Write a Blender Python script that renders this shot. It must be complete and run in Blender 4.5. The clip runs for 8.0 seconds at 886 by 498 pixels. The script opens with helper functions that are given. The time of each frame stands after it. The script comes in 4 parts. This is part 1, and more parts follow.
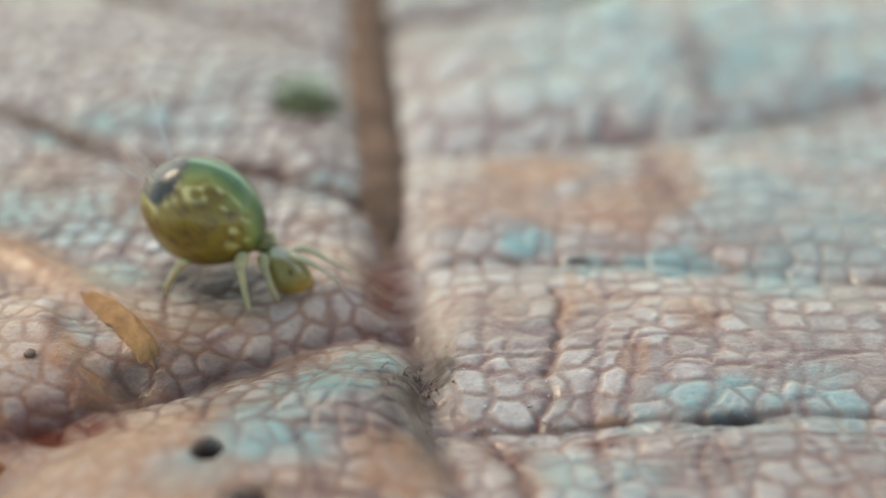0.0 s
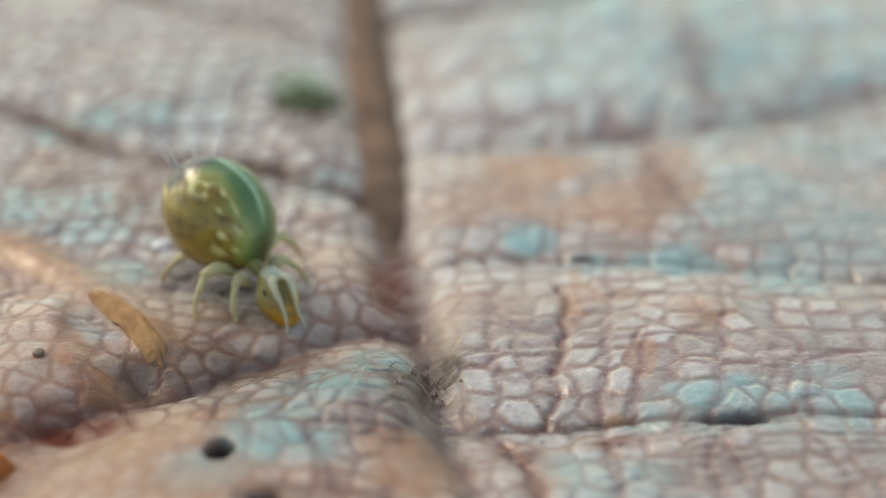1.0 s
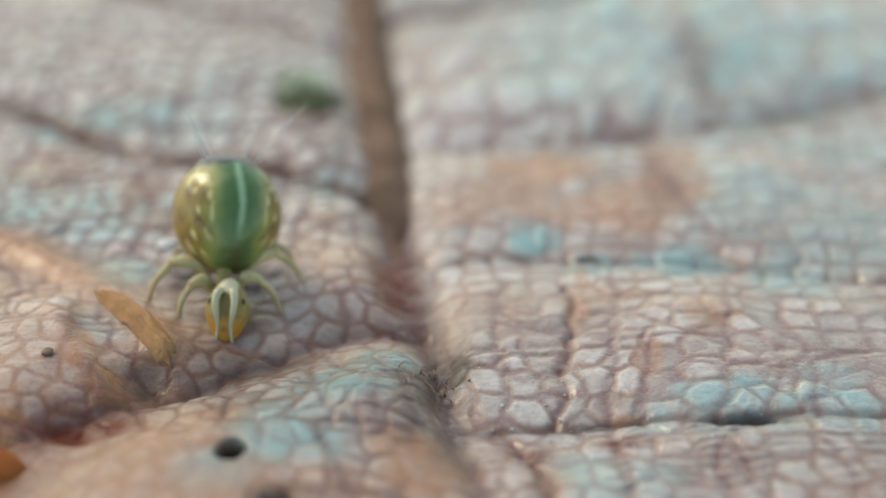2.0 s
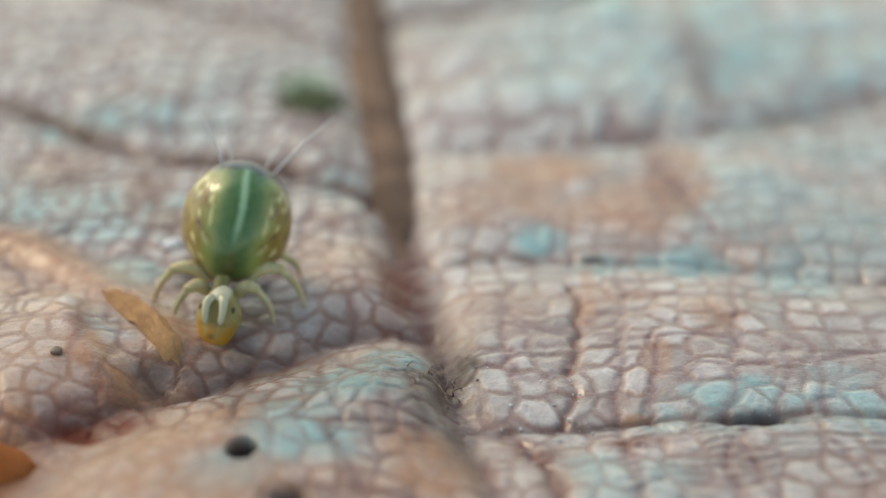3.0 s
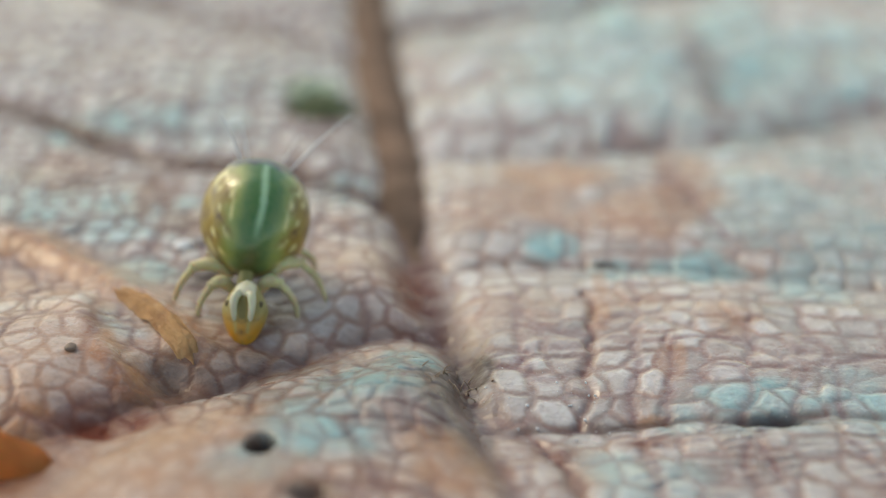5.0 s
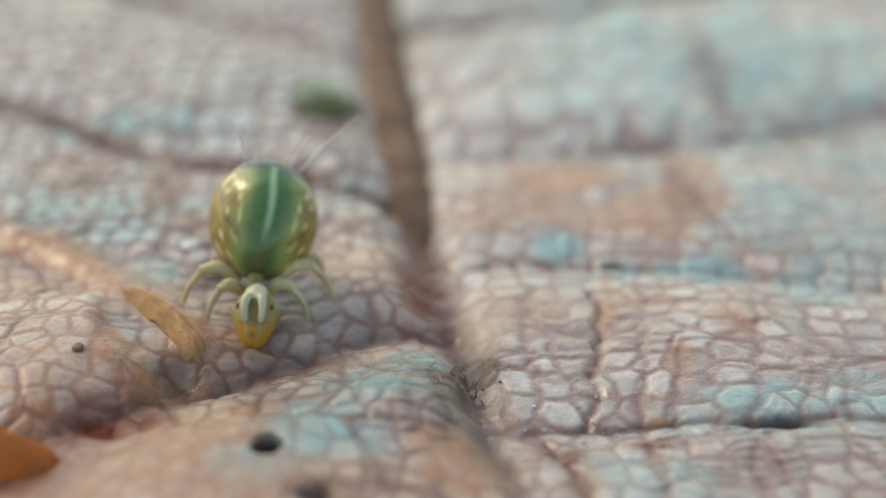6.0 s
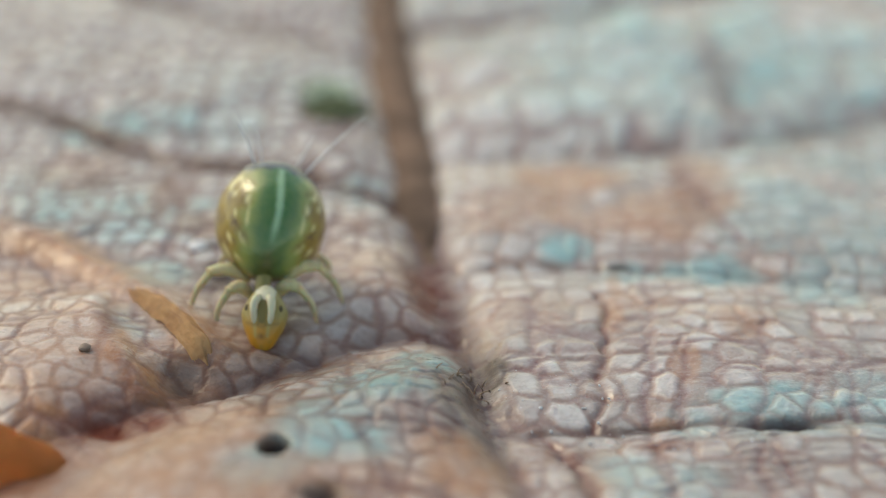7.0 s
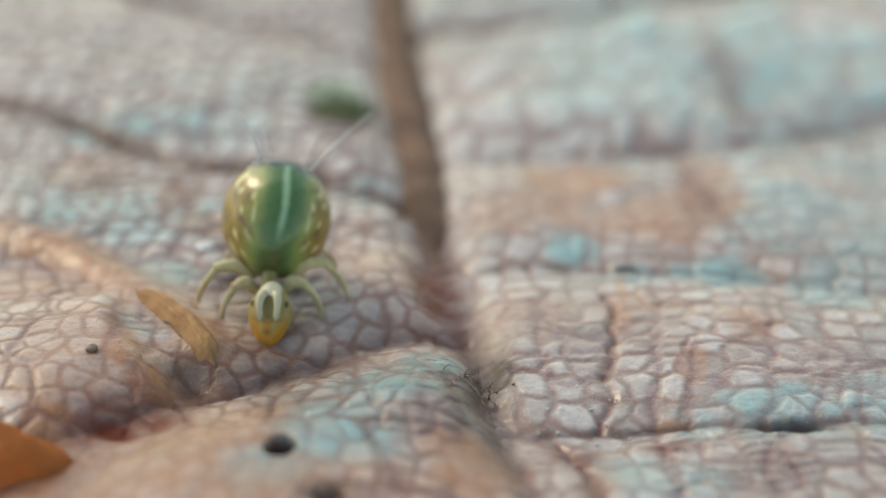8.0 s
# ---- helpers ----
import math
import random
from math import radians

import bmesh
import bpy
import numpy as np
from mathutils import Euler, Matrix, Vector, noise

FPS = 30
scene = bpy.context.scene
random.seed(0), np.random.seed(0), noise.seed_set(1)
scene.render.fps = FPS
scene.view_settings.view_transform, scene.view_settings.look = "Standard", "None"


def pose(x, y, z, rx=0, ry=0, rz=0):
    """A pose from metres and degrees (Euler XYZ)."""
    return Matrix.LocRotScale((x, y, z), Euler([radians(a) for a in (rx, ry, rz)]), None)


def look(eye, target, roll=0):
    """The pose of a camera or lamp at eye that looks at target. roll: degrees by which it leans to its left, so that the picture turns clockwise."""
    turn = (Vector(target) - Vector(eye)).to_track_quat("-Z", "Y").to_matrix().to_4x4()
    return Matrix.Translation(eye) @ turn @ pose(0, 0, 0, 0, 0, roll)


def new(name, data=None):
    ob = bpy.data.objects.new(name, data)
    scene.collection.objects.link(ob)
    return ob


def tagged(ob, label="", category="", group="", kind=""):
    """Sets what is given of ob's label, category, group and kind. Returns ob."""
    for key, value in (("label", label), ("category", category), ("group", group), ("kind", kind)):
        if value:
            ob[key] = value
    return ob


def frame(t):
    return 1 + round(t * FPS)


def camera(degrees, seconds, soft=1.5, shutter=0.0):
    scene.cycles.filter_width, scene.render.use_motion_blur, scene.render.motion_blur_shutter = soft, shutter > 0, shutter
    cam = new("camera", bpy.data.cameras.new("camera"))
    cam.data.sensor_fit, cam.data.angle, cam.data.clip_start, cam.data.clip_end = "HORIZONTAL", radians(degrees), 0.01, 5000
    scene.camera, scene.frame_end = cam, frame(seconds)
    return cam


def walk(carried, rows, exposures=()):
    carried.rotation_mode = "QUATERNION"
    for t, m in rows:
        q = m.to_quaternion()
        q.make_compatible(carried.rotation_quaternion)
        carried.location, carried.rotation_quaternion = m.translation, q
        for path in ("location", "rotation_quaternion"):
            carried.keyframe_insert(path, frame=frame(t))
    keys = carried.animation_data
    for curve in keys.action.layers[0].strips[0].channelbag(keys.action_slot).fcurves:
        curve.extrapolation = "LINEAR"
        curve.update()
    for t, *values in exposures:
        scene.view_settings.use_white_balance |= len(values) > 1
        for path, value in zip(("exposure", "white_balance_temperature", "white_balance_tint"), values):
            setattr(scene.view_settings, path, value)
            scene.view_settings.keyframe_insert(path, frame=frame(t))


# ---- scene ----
MM = 0.001

# ---------------------------------------------------------------- camera
cam = camera(24.0, 8.0, soft=1.2)
cam.data.dof.use_dof = True
cam.data.dof.focus_distance = 14.75 * MM
cam.data.dof.aperture_fstop = 142.0
walk(cam, [
    (0.0, pose(0.0007011, -0.0142846, 0.0079153, 61.0383, 1.3335, 1.4634)),
    (0.5, pose(0.0006133, -0.0142985, 0.0079625, 60.8980, 1.2376, 1.2251)),
    (1.0, pose(0.0004931, -0.0143007, 0.0080136, 60.7179, 1.0387, 0.9331)),
    (1.5, pose(0.0003865, -0.0143110, 0.0080414, 60.6357, 0.8247, 0.7137)),
    (3.0, pose(0.0001222, -0.0143601, 0.0080538, 60.6996, 0.3060, 0.2296)),
    (3.5, pose(0.0000000, -0.0144017, 0.0079830, 61.0000, 0.0000, 0.0000)),
    (4.0, pose(-0.0001094, -0.0144252, 0.0078875, 61.3612, -0.3095, -0.1516)),
    (4.5, pose(-0.0001349, -0.0144376, 0.0078592, 61.4846, -0.3599, -0.1249)),
    (6.0, pose(-0.0001623, -0.0144414, 0.0078368, 61.6029, -0.4777, 0.1485)),
    (6.5, pose(-0.0001585, -0.0144428, 0.0078422, 61.6069, -0.4567, 0.2615)),
    (7.0, pose(-0.0001491, -0.0144396, 0.0078542, 61.5763, -0.4370, 0.3958)),
    (7.5, pose(-0.0001487, -0.0144498, 0.0078440, 61.6459, -0.4249, 0.5032)),
    (8.0, pose(-0.0001533, -0.0144375, 0.0078405, 61.6449, -0.4183, 0.5888)),
], exposures=[(0.0, -0.18, 8700, 5), (8.0, -0.18, 8700, 5)])

# ---------------------------------------------------------------- light
SUN_WAY = Vector((-0.55, 0.50, 0.73)).normalized()
world = bpy.data.worlds.new("sky")
scene.world = world
world.use_nodes = True
wn = world.node_tree.nodes
sky = wn.new("ShaderNodeTexSky")
sky.sky_type = "NISHITA"
sky.sun_disc = False
sky.sun_elevation = math.asin(SUN_WAY.z)
sky.sun_rotation = math.atan2(SUN_WAY.x, SUN_WAY.y)
world.node_tree.links.new(sky.outputs[0], wn["Background"].inputs[0])
wn["Background"].inputs[1].default_value = 0.27
sun = new("sun", bpy.data.lights.new("sun", "SUN"))
sun.data.energy = 1.15
sun.data.angle = radians(17)
sun.data.color = (1.0, 0.97, 0.92)
sun.matrix_world = look(SUN_WAY * 0.05, (0, 0, 0))


# ---------------------------------------------------------------- materials
class Nodes:
    """Short hand for building one node material."""

    def __init__(self, name):
        self.mat = bpy.data.materials.new(name)
        self.mat.use_nodes = True
        self.tree = self.mat.node_tree
        self.bsdf = self.tree.nodes["Principled BSDF"]
        self.coords = self.add("ShaderNodeTexCoord").outputs["Object"]

    def add(self, kind, **values):
        n = self.tree.nodes.new(kind)
        for key, v in values.items():
            n.inputs[key].default_value = v
        return n

    def link(self, a, b):
        self.tree.links.new(a, b)

    def noise(self, size_mm, detail=4.0, rough=0.55):
        n = self.add("ShaderNodeTexNoise", Scale=1.0 / (size_mm * MM), Detail=detail, Roughness=rough)
        self.link(self.coords, n.inputs["Vector"])
        return n.outputs["Fac"]

    def attr(self, name):
        n = self.add("ShaderNodeAttribute")
        n.attribute_name = name
        return n

    def ramp(self, fac, lo, hi, a=0.0, b=1.0):
        n = self.add("ShaderNodeMapRange")
        n.inputs[1].default_value, n.inputs[2].default_value = lo, hi
        n.inputs[3].default_value, n.inputs[4].default_value = a, b
        self.link(fac, n.inputs[0])
        return n.outputs[0]

    def math(self, op, a, b):
        n = self.add("ShaderNodeMath")
        n.operation = op
        for k, v in enumerate((a, b)):
            if isinstance(v, (int, float)):
                n.inputs[k].default_value = v
            else:
                self.link(v, n.inputs[k])
        return n.outputs[0]

    def mix(self, fac, a, b):
        n = self.add("ShaderNodeMix")
        n.data_type = "RGBA"
        for k, v in ((0, fac), (6, a), (7, b)):
            if isinstance(v, (int, float)):
                n.inputs[k].default_value = v
            elif isinstance(v, tuple):
                n.inputs[k].default_value = (*v, 1.0)
            else:
                self.link(v, n.inputs[k])
        return n.outputs[2]

    def bump(self, height, depth_mm, strength=1.0):
        n = self.add("ShaderNodeBump", Strength=strength, Distance=depth_mm * MM)
        self.link(height, n.inputs["Height"])
        self.link(n.outputs[0], self.bsdf.inputs["Normal"])

    def put(self, **sockets):
        for key, v in sockets.items():
            s = self.bsdf.inputs[key.replace("_", " ")]
            if isinstance(v, (int, float)):
                s.default_value = v
            elif isinstance(v, tuple):
                s.default_value = v
            else:
                self.link(v, s)
        return self.mat


def leaf_material():
    n = Nodes("dead_leaf_skin")
    big, mid, fine = n.noise(1.3), n.noise(0.22), n.noise(0.03, 5.0, 0.7)
    speck = n.noise(0.055, 3.0, 0.6)
    hue = n.attr("hue").outputs["Fac"]
    c = n.mix(n.ramp(big, 0.35, 0.65), (0.34, 0.255, 0.205), (0.47, 0.275, 0.20))
    c = n.mix(n.ramp(mid, 0.35, 0.7, 0.0, 0.5), c, (0.34, 0.30, 0.275))
    patch = n.noise(0.6, 3.0, 0.6)
    c = n.mix(n.ramp(patch, 0.52, 0.66, 0.0, 0.7), c, (0.26, 0.185, 0.145))
    c = n.mix(n.ramp(patch, 0.46, 0.34, 0.0, 0.6), c, (0.60, 0.49, 0.43))
    c = n.mix(n.ramp(hue, 0.55, 0.95, 0.0, 0.45), c, (0.52, 0.36, 0.28))
    c = n.mix(n.ramp(hue, 0.40, 0.10, 0.0, 0.25), c, (0.33, 0.39, 0.38))
    c = n.mix(n.ramp(n.attr("cell").outputs["Fac"], 0.2, 0.8, 0.0, 0.9), c, (0.66, 0.61, 0.565))
    # blue tint, with the sky's sheen put into the colour
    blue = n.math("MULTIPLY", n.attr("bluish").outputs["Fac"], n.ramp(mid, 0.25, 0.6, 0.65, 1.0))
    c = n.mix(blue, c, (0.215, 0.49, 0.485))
    ochre = n.math("MULTIPLY", n.attr("ochre").outputs["Fac"], n.ramp(mid, 0.25, 0.6, 0.6, 1.0))
    c = n.mix(ochre, c, (0.52, 0.235, 0.10))
    vein = n.math("MULTIPLY", n.attr("vein").outputs["Fac"], n.ramp(mid, 0.2, 0.7, 1.0, 0.6))
    c = n.mix(vein, c, (0.235, 0.090, 0.078))
    c = n.mix(n.ramp(speck, 0.48, 0.70, 0.0, 0.35), c, (0.24, 0.18, 0.15))
    c = n.mix(n.ramp(fine, 0.5, 0.75, 0.0, 0.32), c, (0.66, 0.63, 0.57))
    # dirt, plus the painted shadow below the animal's belly
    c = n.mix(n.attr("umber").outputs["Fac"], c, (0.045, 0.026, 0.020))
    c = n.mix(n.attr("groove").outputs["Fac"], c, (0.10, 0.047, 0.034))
    # reddish black painted into the shallow pit for the darkness of a hole
    c = n.mix(n.attr("pit_shade").outputs["Fac"], c, (0.028, 0.007, 0.010))
    c = n.mix(n.math("MULTIPLY", n.attr("russet").outputs["Fac"], n.ramp(mid, 0.2, 0.55, 0.65, 0.95)), c, (0.17, 0.040, 0.020))
    clean = n.math("SUBTRACT", 1.0, n.math("MAXIMUM", n.attr("umber").outputs["Fac"], n.math("MAXIMUM", n.attr("russet").outputs["Fac"], n.attr("groove").outputs["Fac"])))
    squeeze = n.add("ShaderNodeMapping")
    squeeze.inputs["Scale"].default_value = (0.35, 1.0, 1.0)
    n.link(n.coords, squeeze.inputs["Vector"])
    ripple = n.add("ShaderNodeTexNoise", Scale=1.0 / (0.075 * MM), Detail=2.0, Roughness=0.5)
    n.link(squeeze.outputs[0], ripple.inputs["Vector"])
    n.bump(n.math("ADD", n.math("MULTIPLY", speck, 0.8), n.math("MULTIPLY", ripple.outputs["Fac"], 0.6)), 0.014, 0.85)
    return n.put(Base_Color=c, Roughness=n.ramp(mid, 0.3, 0.7, 0.25, 0.42), Specular_IOR_Level=n.math("MULTIPLY", n.ramp(clean, 0.0, 1.0, 0.15, 0.55), n.ramp(ochre, 0.0, 0.6, 1.0, 0.7)),
                 Coat_Weight=n.math("MULTIPLY", n.ramp(big, 0.35, 0.65, 0.2, 0.5), n.math("MULTIPLY", clean, n.ramp(ochre, 0.0, 0.6, 1.0, 0.35))), Coat_Roughness=0.16,
                 Subsurface_Weight=0.25, Subsurface_Scale=0.05 * MM, Subsurface_Radius=(1.0, 0.5, 0.3))


def plain(name, colour, rough=0.5, grain_mm=0.05, spread=0.35, bump=0.004, **more):
    """A single-pigment material with two scales of variation."""
    n = Nodes(name)
    a, b = n.noise(grain_mm * 6), n.noise(grain_mm, 5.0, 0.65)
    dark = tuple(v * (1 - spread) for v in colour)
    light = tuple(min(1.0, v * (1 + spread)) for v in colour)
    c = n.mix(n.ramp(a, 0.3, 0.7), dark, light)
    c = n.mix(n.ramp(b, 0.35, 0.75, 0.0, 0.4), c, light)
    n.bump(b, bump, 0.6)
    return n.put(Base_Color=c, Roughness=rough, **more)


def pigment(name, rough, sss, coat):
    """Translucent cuticle that takes its pattern from the pigment attribute."""
    n = Nodes(name)
    base = n.attr("pigment").outputs["Color"]
    b = n.noise(0.06, 4.0)
    c = n.mix(n.ramp(b, 0.3, 0.75, 0.0, 0.15), base, (0.40, 0.34, 0.11))
    n.bump(n.noise(0.09, 2.5), 0.012, 0.6)
    return n.put(Base_Color=c, Roughness=rough, Subsurface_Weight=sss, Subsurface_Scale=0.06 * MM,
                 Subsurface_Radius=(1.0, 0.8, 0.3), Coat_Weight=coat, Coat_Roughness=0.05)


M_LEAF = leaf_material()
M_RIB = plain("rib_brown", (0.155, 0.096, 0.066), 0.8, 0.12, 0.7, 0.05, Specular_IOR_Level=0.2)
M_VEIN = plain("side_vein_brown", (0.13, 0.065, 0.045), 0.5, 0.05)
M_UNDER = plain("leaf_underside", (0.30, 0.20, 0.13), 0.7, 0.2)
M_FLAKE = plain("orange_flake", (0.95, 0.47, 0.21), 0.45, 0.035, 0.35, 0.05)
M_SCRAP = plain("orange_scrap", (0.62, 0.20, 0.04), 0.8, 0.07, 0.3, 0.05, Subsurface_Weight=0.4, Subsurface_Scale=0.1 * MM)
M_GRAIN = plain("white_grain", (0.82, 0.81, 0.76), 0.2, 0.03)
M_MOSS = plain("moss_green", (0.15, 0.17, 0.085), 0.8, 0.04, 0.5)
M_LICHEN = plain("pale_moss", (0.40, 0.46, 0.33), 0.8, 0.06, 0.4)
M_HAIR = plain("leaf_hair", (0.24, 0.165, 0.11), 0.4, 0.1, 0.6)
M_SPECK = plain("dark_speck", (0.19, 0.13, 0.095), 0.6, 0.02)
M_SOIL = plain("soil", (0.07, 0.05, 0.035), 0.9, 1.0)
M_BODY = pigment("springtail_cuticle", 0.34, 0.55, 0.42)
M_HEAD = pigment("springtail_head_cuticle", 0.42, 0.35, 0.08)
M_LIMB = plain("pale_limb", (0.54, 0.48, 0.26), 0.42, 0.03, 0.3, 0.008, Subsurface_Weight=0.6,
               Subsurface_Scale=0.04 * MM)
M_NECK = plain("olive_neck", (0.22, 0.19, 0.06), 0.4, 0.04, 0.25, 0.002)
M_ANTENNA = plain("pale_antenna", (0.58, 0.56, 0.38), 0.3, 0.03, 0.15, 0.002, Subsurface_Weight=0.3,
                  Subsurface_Scale=0.03 * MM)
M_EYE = plain("dark_eye", (0.085, 0.06, 0.022), 0.6, 0.02)
M_BRISTLE = plain("white_bristle", (0.80, 0.80, 0.78), 0.25, 0.02, 0.1, 0.001)


# ---------------------------------------------------------------- mesh helpers
def smooth(mesh):
    mesh.polygons.foreach_set("use_smooth", np.ones(len(mesh.polygons), bool))


def part(name, data, material, parent=None, label=""):
    """Link a bmesh or mesh as one object, in millimetres, under a parent."""
    if isinstance(data, bmesh.types.BMesh):
        me = bpy.data.meshes.new(name)
        bmesh.ops.recalc_face_normals(data, faces=data.faces)
        data.to_mesh(me)
        data.free()
        me.transform(Matrix.Diagonal((MM, MM, MM, 1)))
        smooth(me)
    else:
        me = data
    me.materials.append(material)
    ob = new(name, me)
    if parent:
        ob.parent = parent
    return tagged(ob, label)


def tube(points, radii, sides=10, bm=None):
    """A tapered tube with rounded ends along a line of points."""
    bm = bm or bmesh.new()
    pts, radii = [Vector(p) for p in points], [float(r) for r in radii]
    rings = []
    side = Vector((0.31, 0.17, 0.93))
    for k, p in enumerate(pts):
        way = (pts[min(k + 1, len(pts) - 1)] - pts[max(k - 1, 0)]).normalized()
        u = way.cross(side).normalized()
        w = way.cross(u)
        side = u.cross(way)
        rings.append([bm.verts.new(p + radii[k] * (math.cos(a) * u + math.sin(a) * w))
                      for a in (2 * math.pi * j / sides for j in range(sides))])
    for a, b in zip(rings, rings[1:]):
        for j in range(sides):
            bm.faces.new((a[j], a[(j + 1) % sides], b[(j + 1) % sides], b[j]))
    for ring, p, q in ((rings[0], pts[0], pts[1]), (rings[-1], pts[-1], pts[-2])):
        tip = bm.verts.new(p + (p - q).normalized() * radii[0 if ring is rings[0] else -1] * 0.6)
        for j in range(sides):
            bm.faces.new((ring[j], ring[(j + 1) % sides], tip))
    return bm


def curve_points(points, steps):
    """Catmull-Rom points through the given ones."""
    pts = [Vector(p) for p in points]
    pts = [pts[0] * 2 - pts[1], *pts, pts[-1] * 2 - pts[-2]]
    out = []
    for a, b, c, d in zip(pts, pts[1:], pts[2:], pts[3:]):
        for k in range(steps):
            t = k / steps
            out.append(0.5 * (2 * b + (c - a) * t + (2 * a - 5 * b + 4 * c - d) * t * t + (3 * b - a - 3 * c + d) * t ** 3))
    return out + [pts[-2]]


# ---------------------------------------------------------------- leaf relief, in millimetres
RIB = np.array([(-1.6, 45), (-1.2, 14), (-0.95, 8.40), (-0.85, 6.51), (-0.75, 5.22), (-0.59, 3.59), (-0.46, 2.17), (-0.36, 0.93),
                (-0.26, 0.04), (-0.11, -0.77), (0.05, -1.60), (0.12, -2.35), (0.25, -3.04), (0.37, -3.54), (0.7, -6), (1.0, -30)])[::-1]
LEFT = [
    [(-30, -12), (-6, -6.3), (-3.2, -5.2), (0.5, -4.6)],
    [(-30, -9), (-5, -4.4), (-2.99, -3.12), (-2.53, -2.74), (-2.16, -2.43), (-1.80, -2.15), (-1.47, -1.86), (-1.16, -1.60), (-0.85, -1.29), (-0.44, -1.07), (-0.04, -1.01)],
    [(-30, 16), (-4.61, 3.75), (-3.95, 3.40), (-3.50, 3.05), (-3.20, 2.72), (-2.80, 2.36), (-2.40, 2.18), (-1.99, 2.10), (-1.52, 1.95), (-1.10, 1.72), (-0.70, 1.41), (-0.32, 1.23)],
    [(-30, 22), (-4.03, 7.53), (-2.98, 6.71), (-1.99, 5.94), (-1.31, 5.49), (-0.74, 5.05)],
    [(-30, 28), (-4, 12), (-1, 9.5)],
]
RIGHT = [
    [(0.6, -5.0), (3, -4.9), (30, -3)],
    [(0.20, -2.58), (0.56, -2.56), (0.84, -2.51), (1.23, -2.48), (1.62, -2.45), (2.16, -2.47), (2.56, -2.37), (3.06, -2.39), (30, 2)],
    [(-0.15, 0.20), (0.21, 0.19), (0.53, 0.20), (1.20, 0.15), (1.88, 0.10), (2.32, 0.04), (2.75, -0.09), (3.09, -0.19), (3.60, -0.32), (30, 3)],
    [(-0.43, 2.47), (0.08, 2.51), (0.60, 2.61), (1.37, 2.69), (2.16, 2.83), (2.71, 3.07), (3.55, 3.37), (4.56, 3.90), (30, 14)],
    [(-0.77, 5.94), (-0.39, 6.17), (0.10, 6.32), (0.71, 6.59), (1.34, 6.91), (2.00, 7.42), (30, 20)],
    [(-1, 10), (4, 12), (30, 26)],
]
# stains and painted sheen: x, y, radius in x, radius in y, strength
# the blue patches also paint in sky sheen on slopes facing the camera
BLUE_SHEEN = [
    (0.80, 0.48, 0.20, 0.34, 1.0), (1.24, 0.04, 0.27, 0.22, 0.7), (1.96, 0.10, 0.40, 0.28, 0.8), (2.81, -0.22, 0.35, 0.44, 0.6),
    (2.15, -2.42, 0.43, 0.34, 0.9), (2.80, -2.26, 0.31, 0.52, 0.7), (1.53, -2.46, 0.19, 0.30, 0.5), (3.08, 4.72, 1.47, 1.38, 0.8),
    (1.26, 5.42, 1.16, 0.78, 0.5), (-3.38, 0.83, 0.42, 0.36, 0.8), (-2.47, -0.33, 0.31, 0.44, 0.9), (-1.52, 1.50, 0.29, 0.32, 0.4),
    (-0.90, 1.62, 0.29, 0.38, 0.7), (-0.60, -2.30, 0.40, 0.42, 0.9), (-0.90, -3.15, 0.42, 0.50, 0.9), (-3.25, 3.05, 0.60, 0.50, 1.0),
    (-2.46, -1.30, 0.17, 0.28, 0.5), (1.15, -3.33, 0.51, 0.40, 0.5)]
BLUE_SHEEN += [(2.6, 5.2, 2.6, 1.6, 0.6), (0.6, 6.9, 1.5, 0.6, 0.6), (0.80, 0.44, 0.22, 0.26, 1.0), (-3.5, 1.5, 0.5, 0.5, 0.6), (-2.9, 0.7, 0.5, 0.45, 0.7), (-2.2, 3.0, 0.6, 0.6, 0.4), (2.6, 1.2, 0.9, 0.8, 0.5), (3.6, 2.6, 0.8, 0.9, 0.5),
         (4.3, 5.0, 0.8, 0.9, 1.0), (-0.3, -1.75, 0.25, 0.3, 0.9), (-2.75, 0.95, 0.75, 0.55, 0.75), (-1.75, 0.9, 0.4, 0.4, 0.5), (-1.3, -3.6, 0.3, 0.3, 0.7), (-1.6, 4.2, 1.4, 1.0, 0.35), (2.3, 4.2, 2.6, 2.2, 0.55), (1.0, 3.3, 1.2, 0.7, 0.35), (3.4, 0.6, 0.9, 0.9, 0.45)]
OCHRE = [
    (0.65, 1.37, 0.43, 0.48, 0.6), (1.64, 1.13, 0.52, 0.53, 0.7), (1.10, -0.73, 0.12, 0.43, 0.5), (1.41, -0.53, 0.26, 0.24, 0.5),
    (2.05, -0.98, 0.19, 0.38, 0.5), (1.55, -1.67, 0.12, 0.32, 0.5), (-3.30, 0.10, 0.40, 0.35, 0.9), (-2.35, -0.93, 0.38, 0.57, 0.6),
    (-2.00, -1.40, 0.21, 0.37, 0.6), (-2.83, -1.58, 0.37, 0.54, 0.6), (-2.18, -2.18, 0.20, 0.35, 0.8), (-1.83, -2.82, 0.57, 0.50, 0.7),
    (-2.14, -3.47, 0.72, 0.56, 0.8), (0.13, -3.40, 0.29, 0.48, 0.7), (-2.84, -3.04, 0.26, 0.58, 1.0), (0.41, -0.73, 0.39, 0.48, 0.3),
    (0.78, -3.40, 0.22, 0.32, 0.4)]
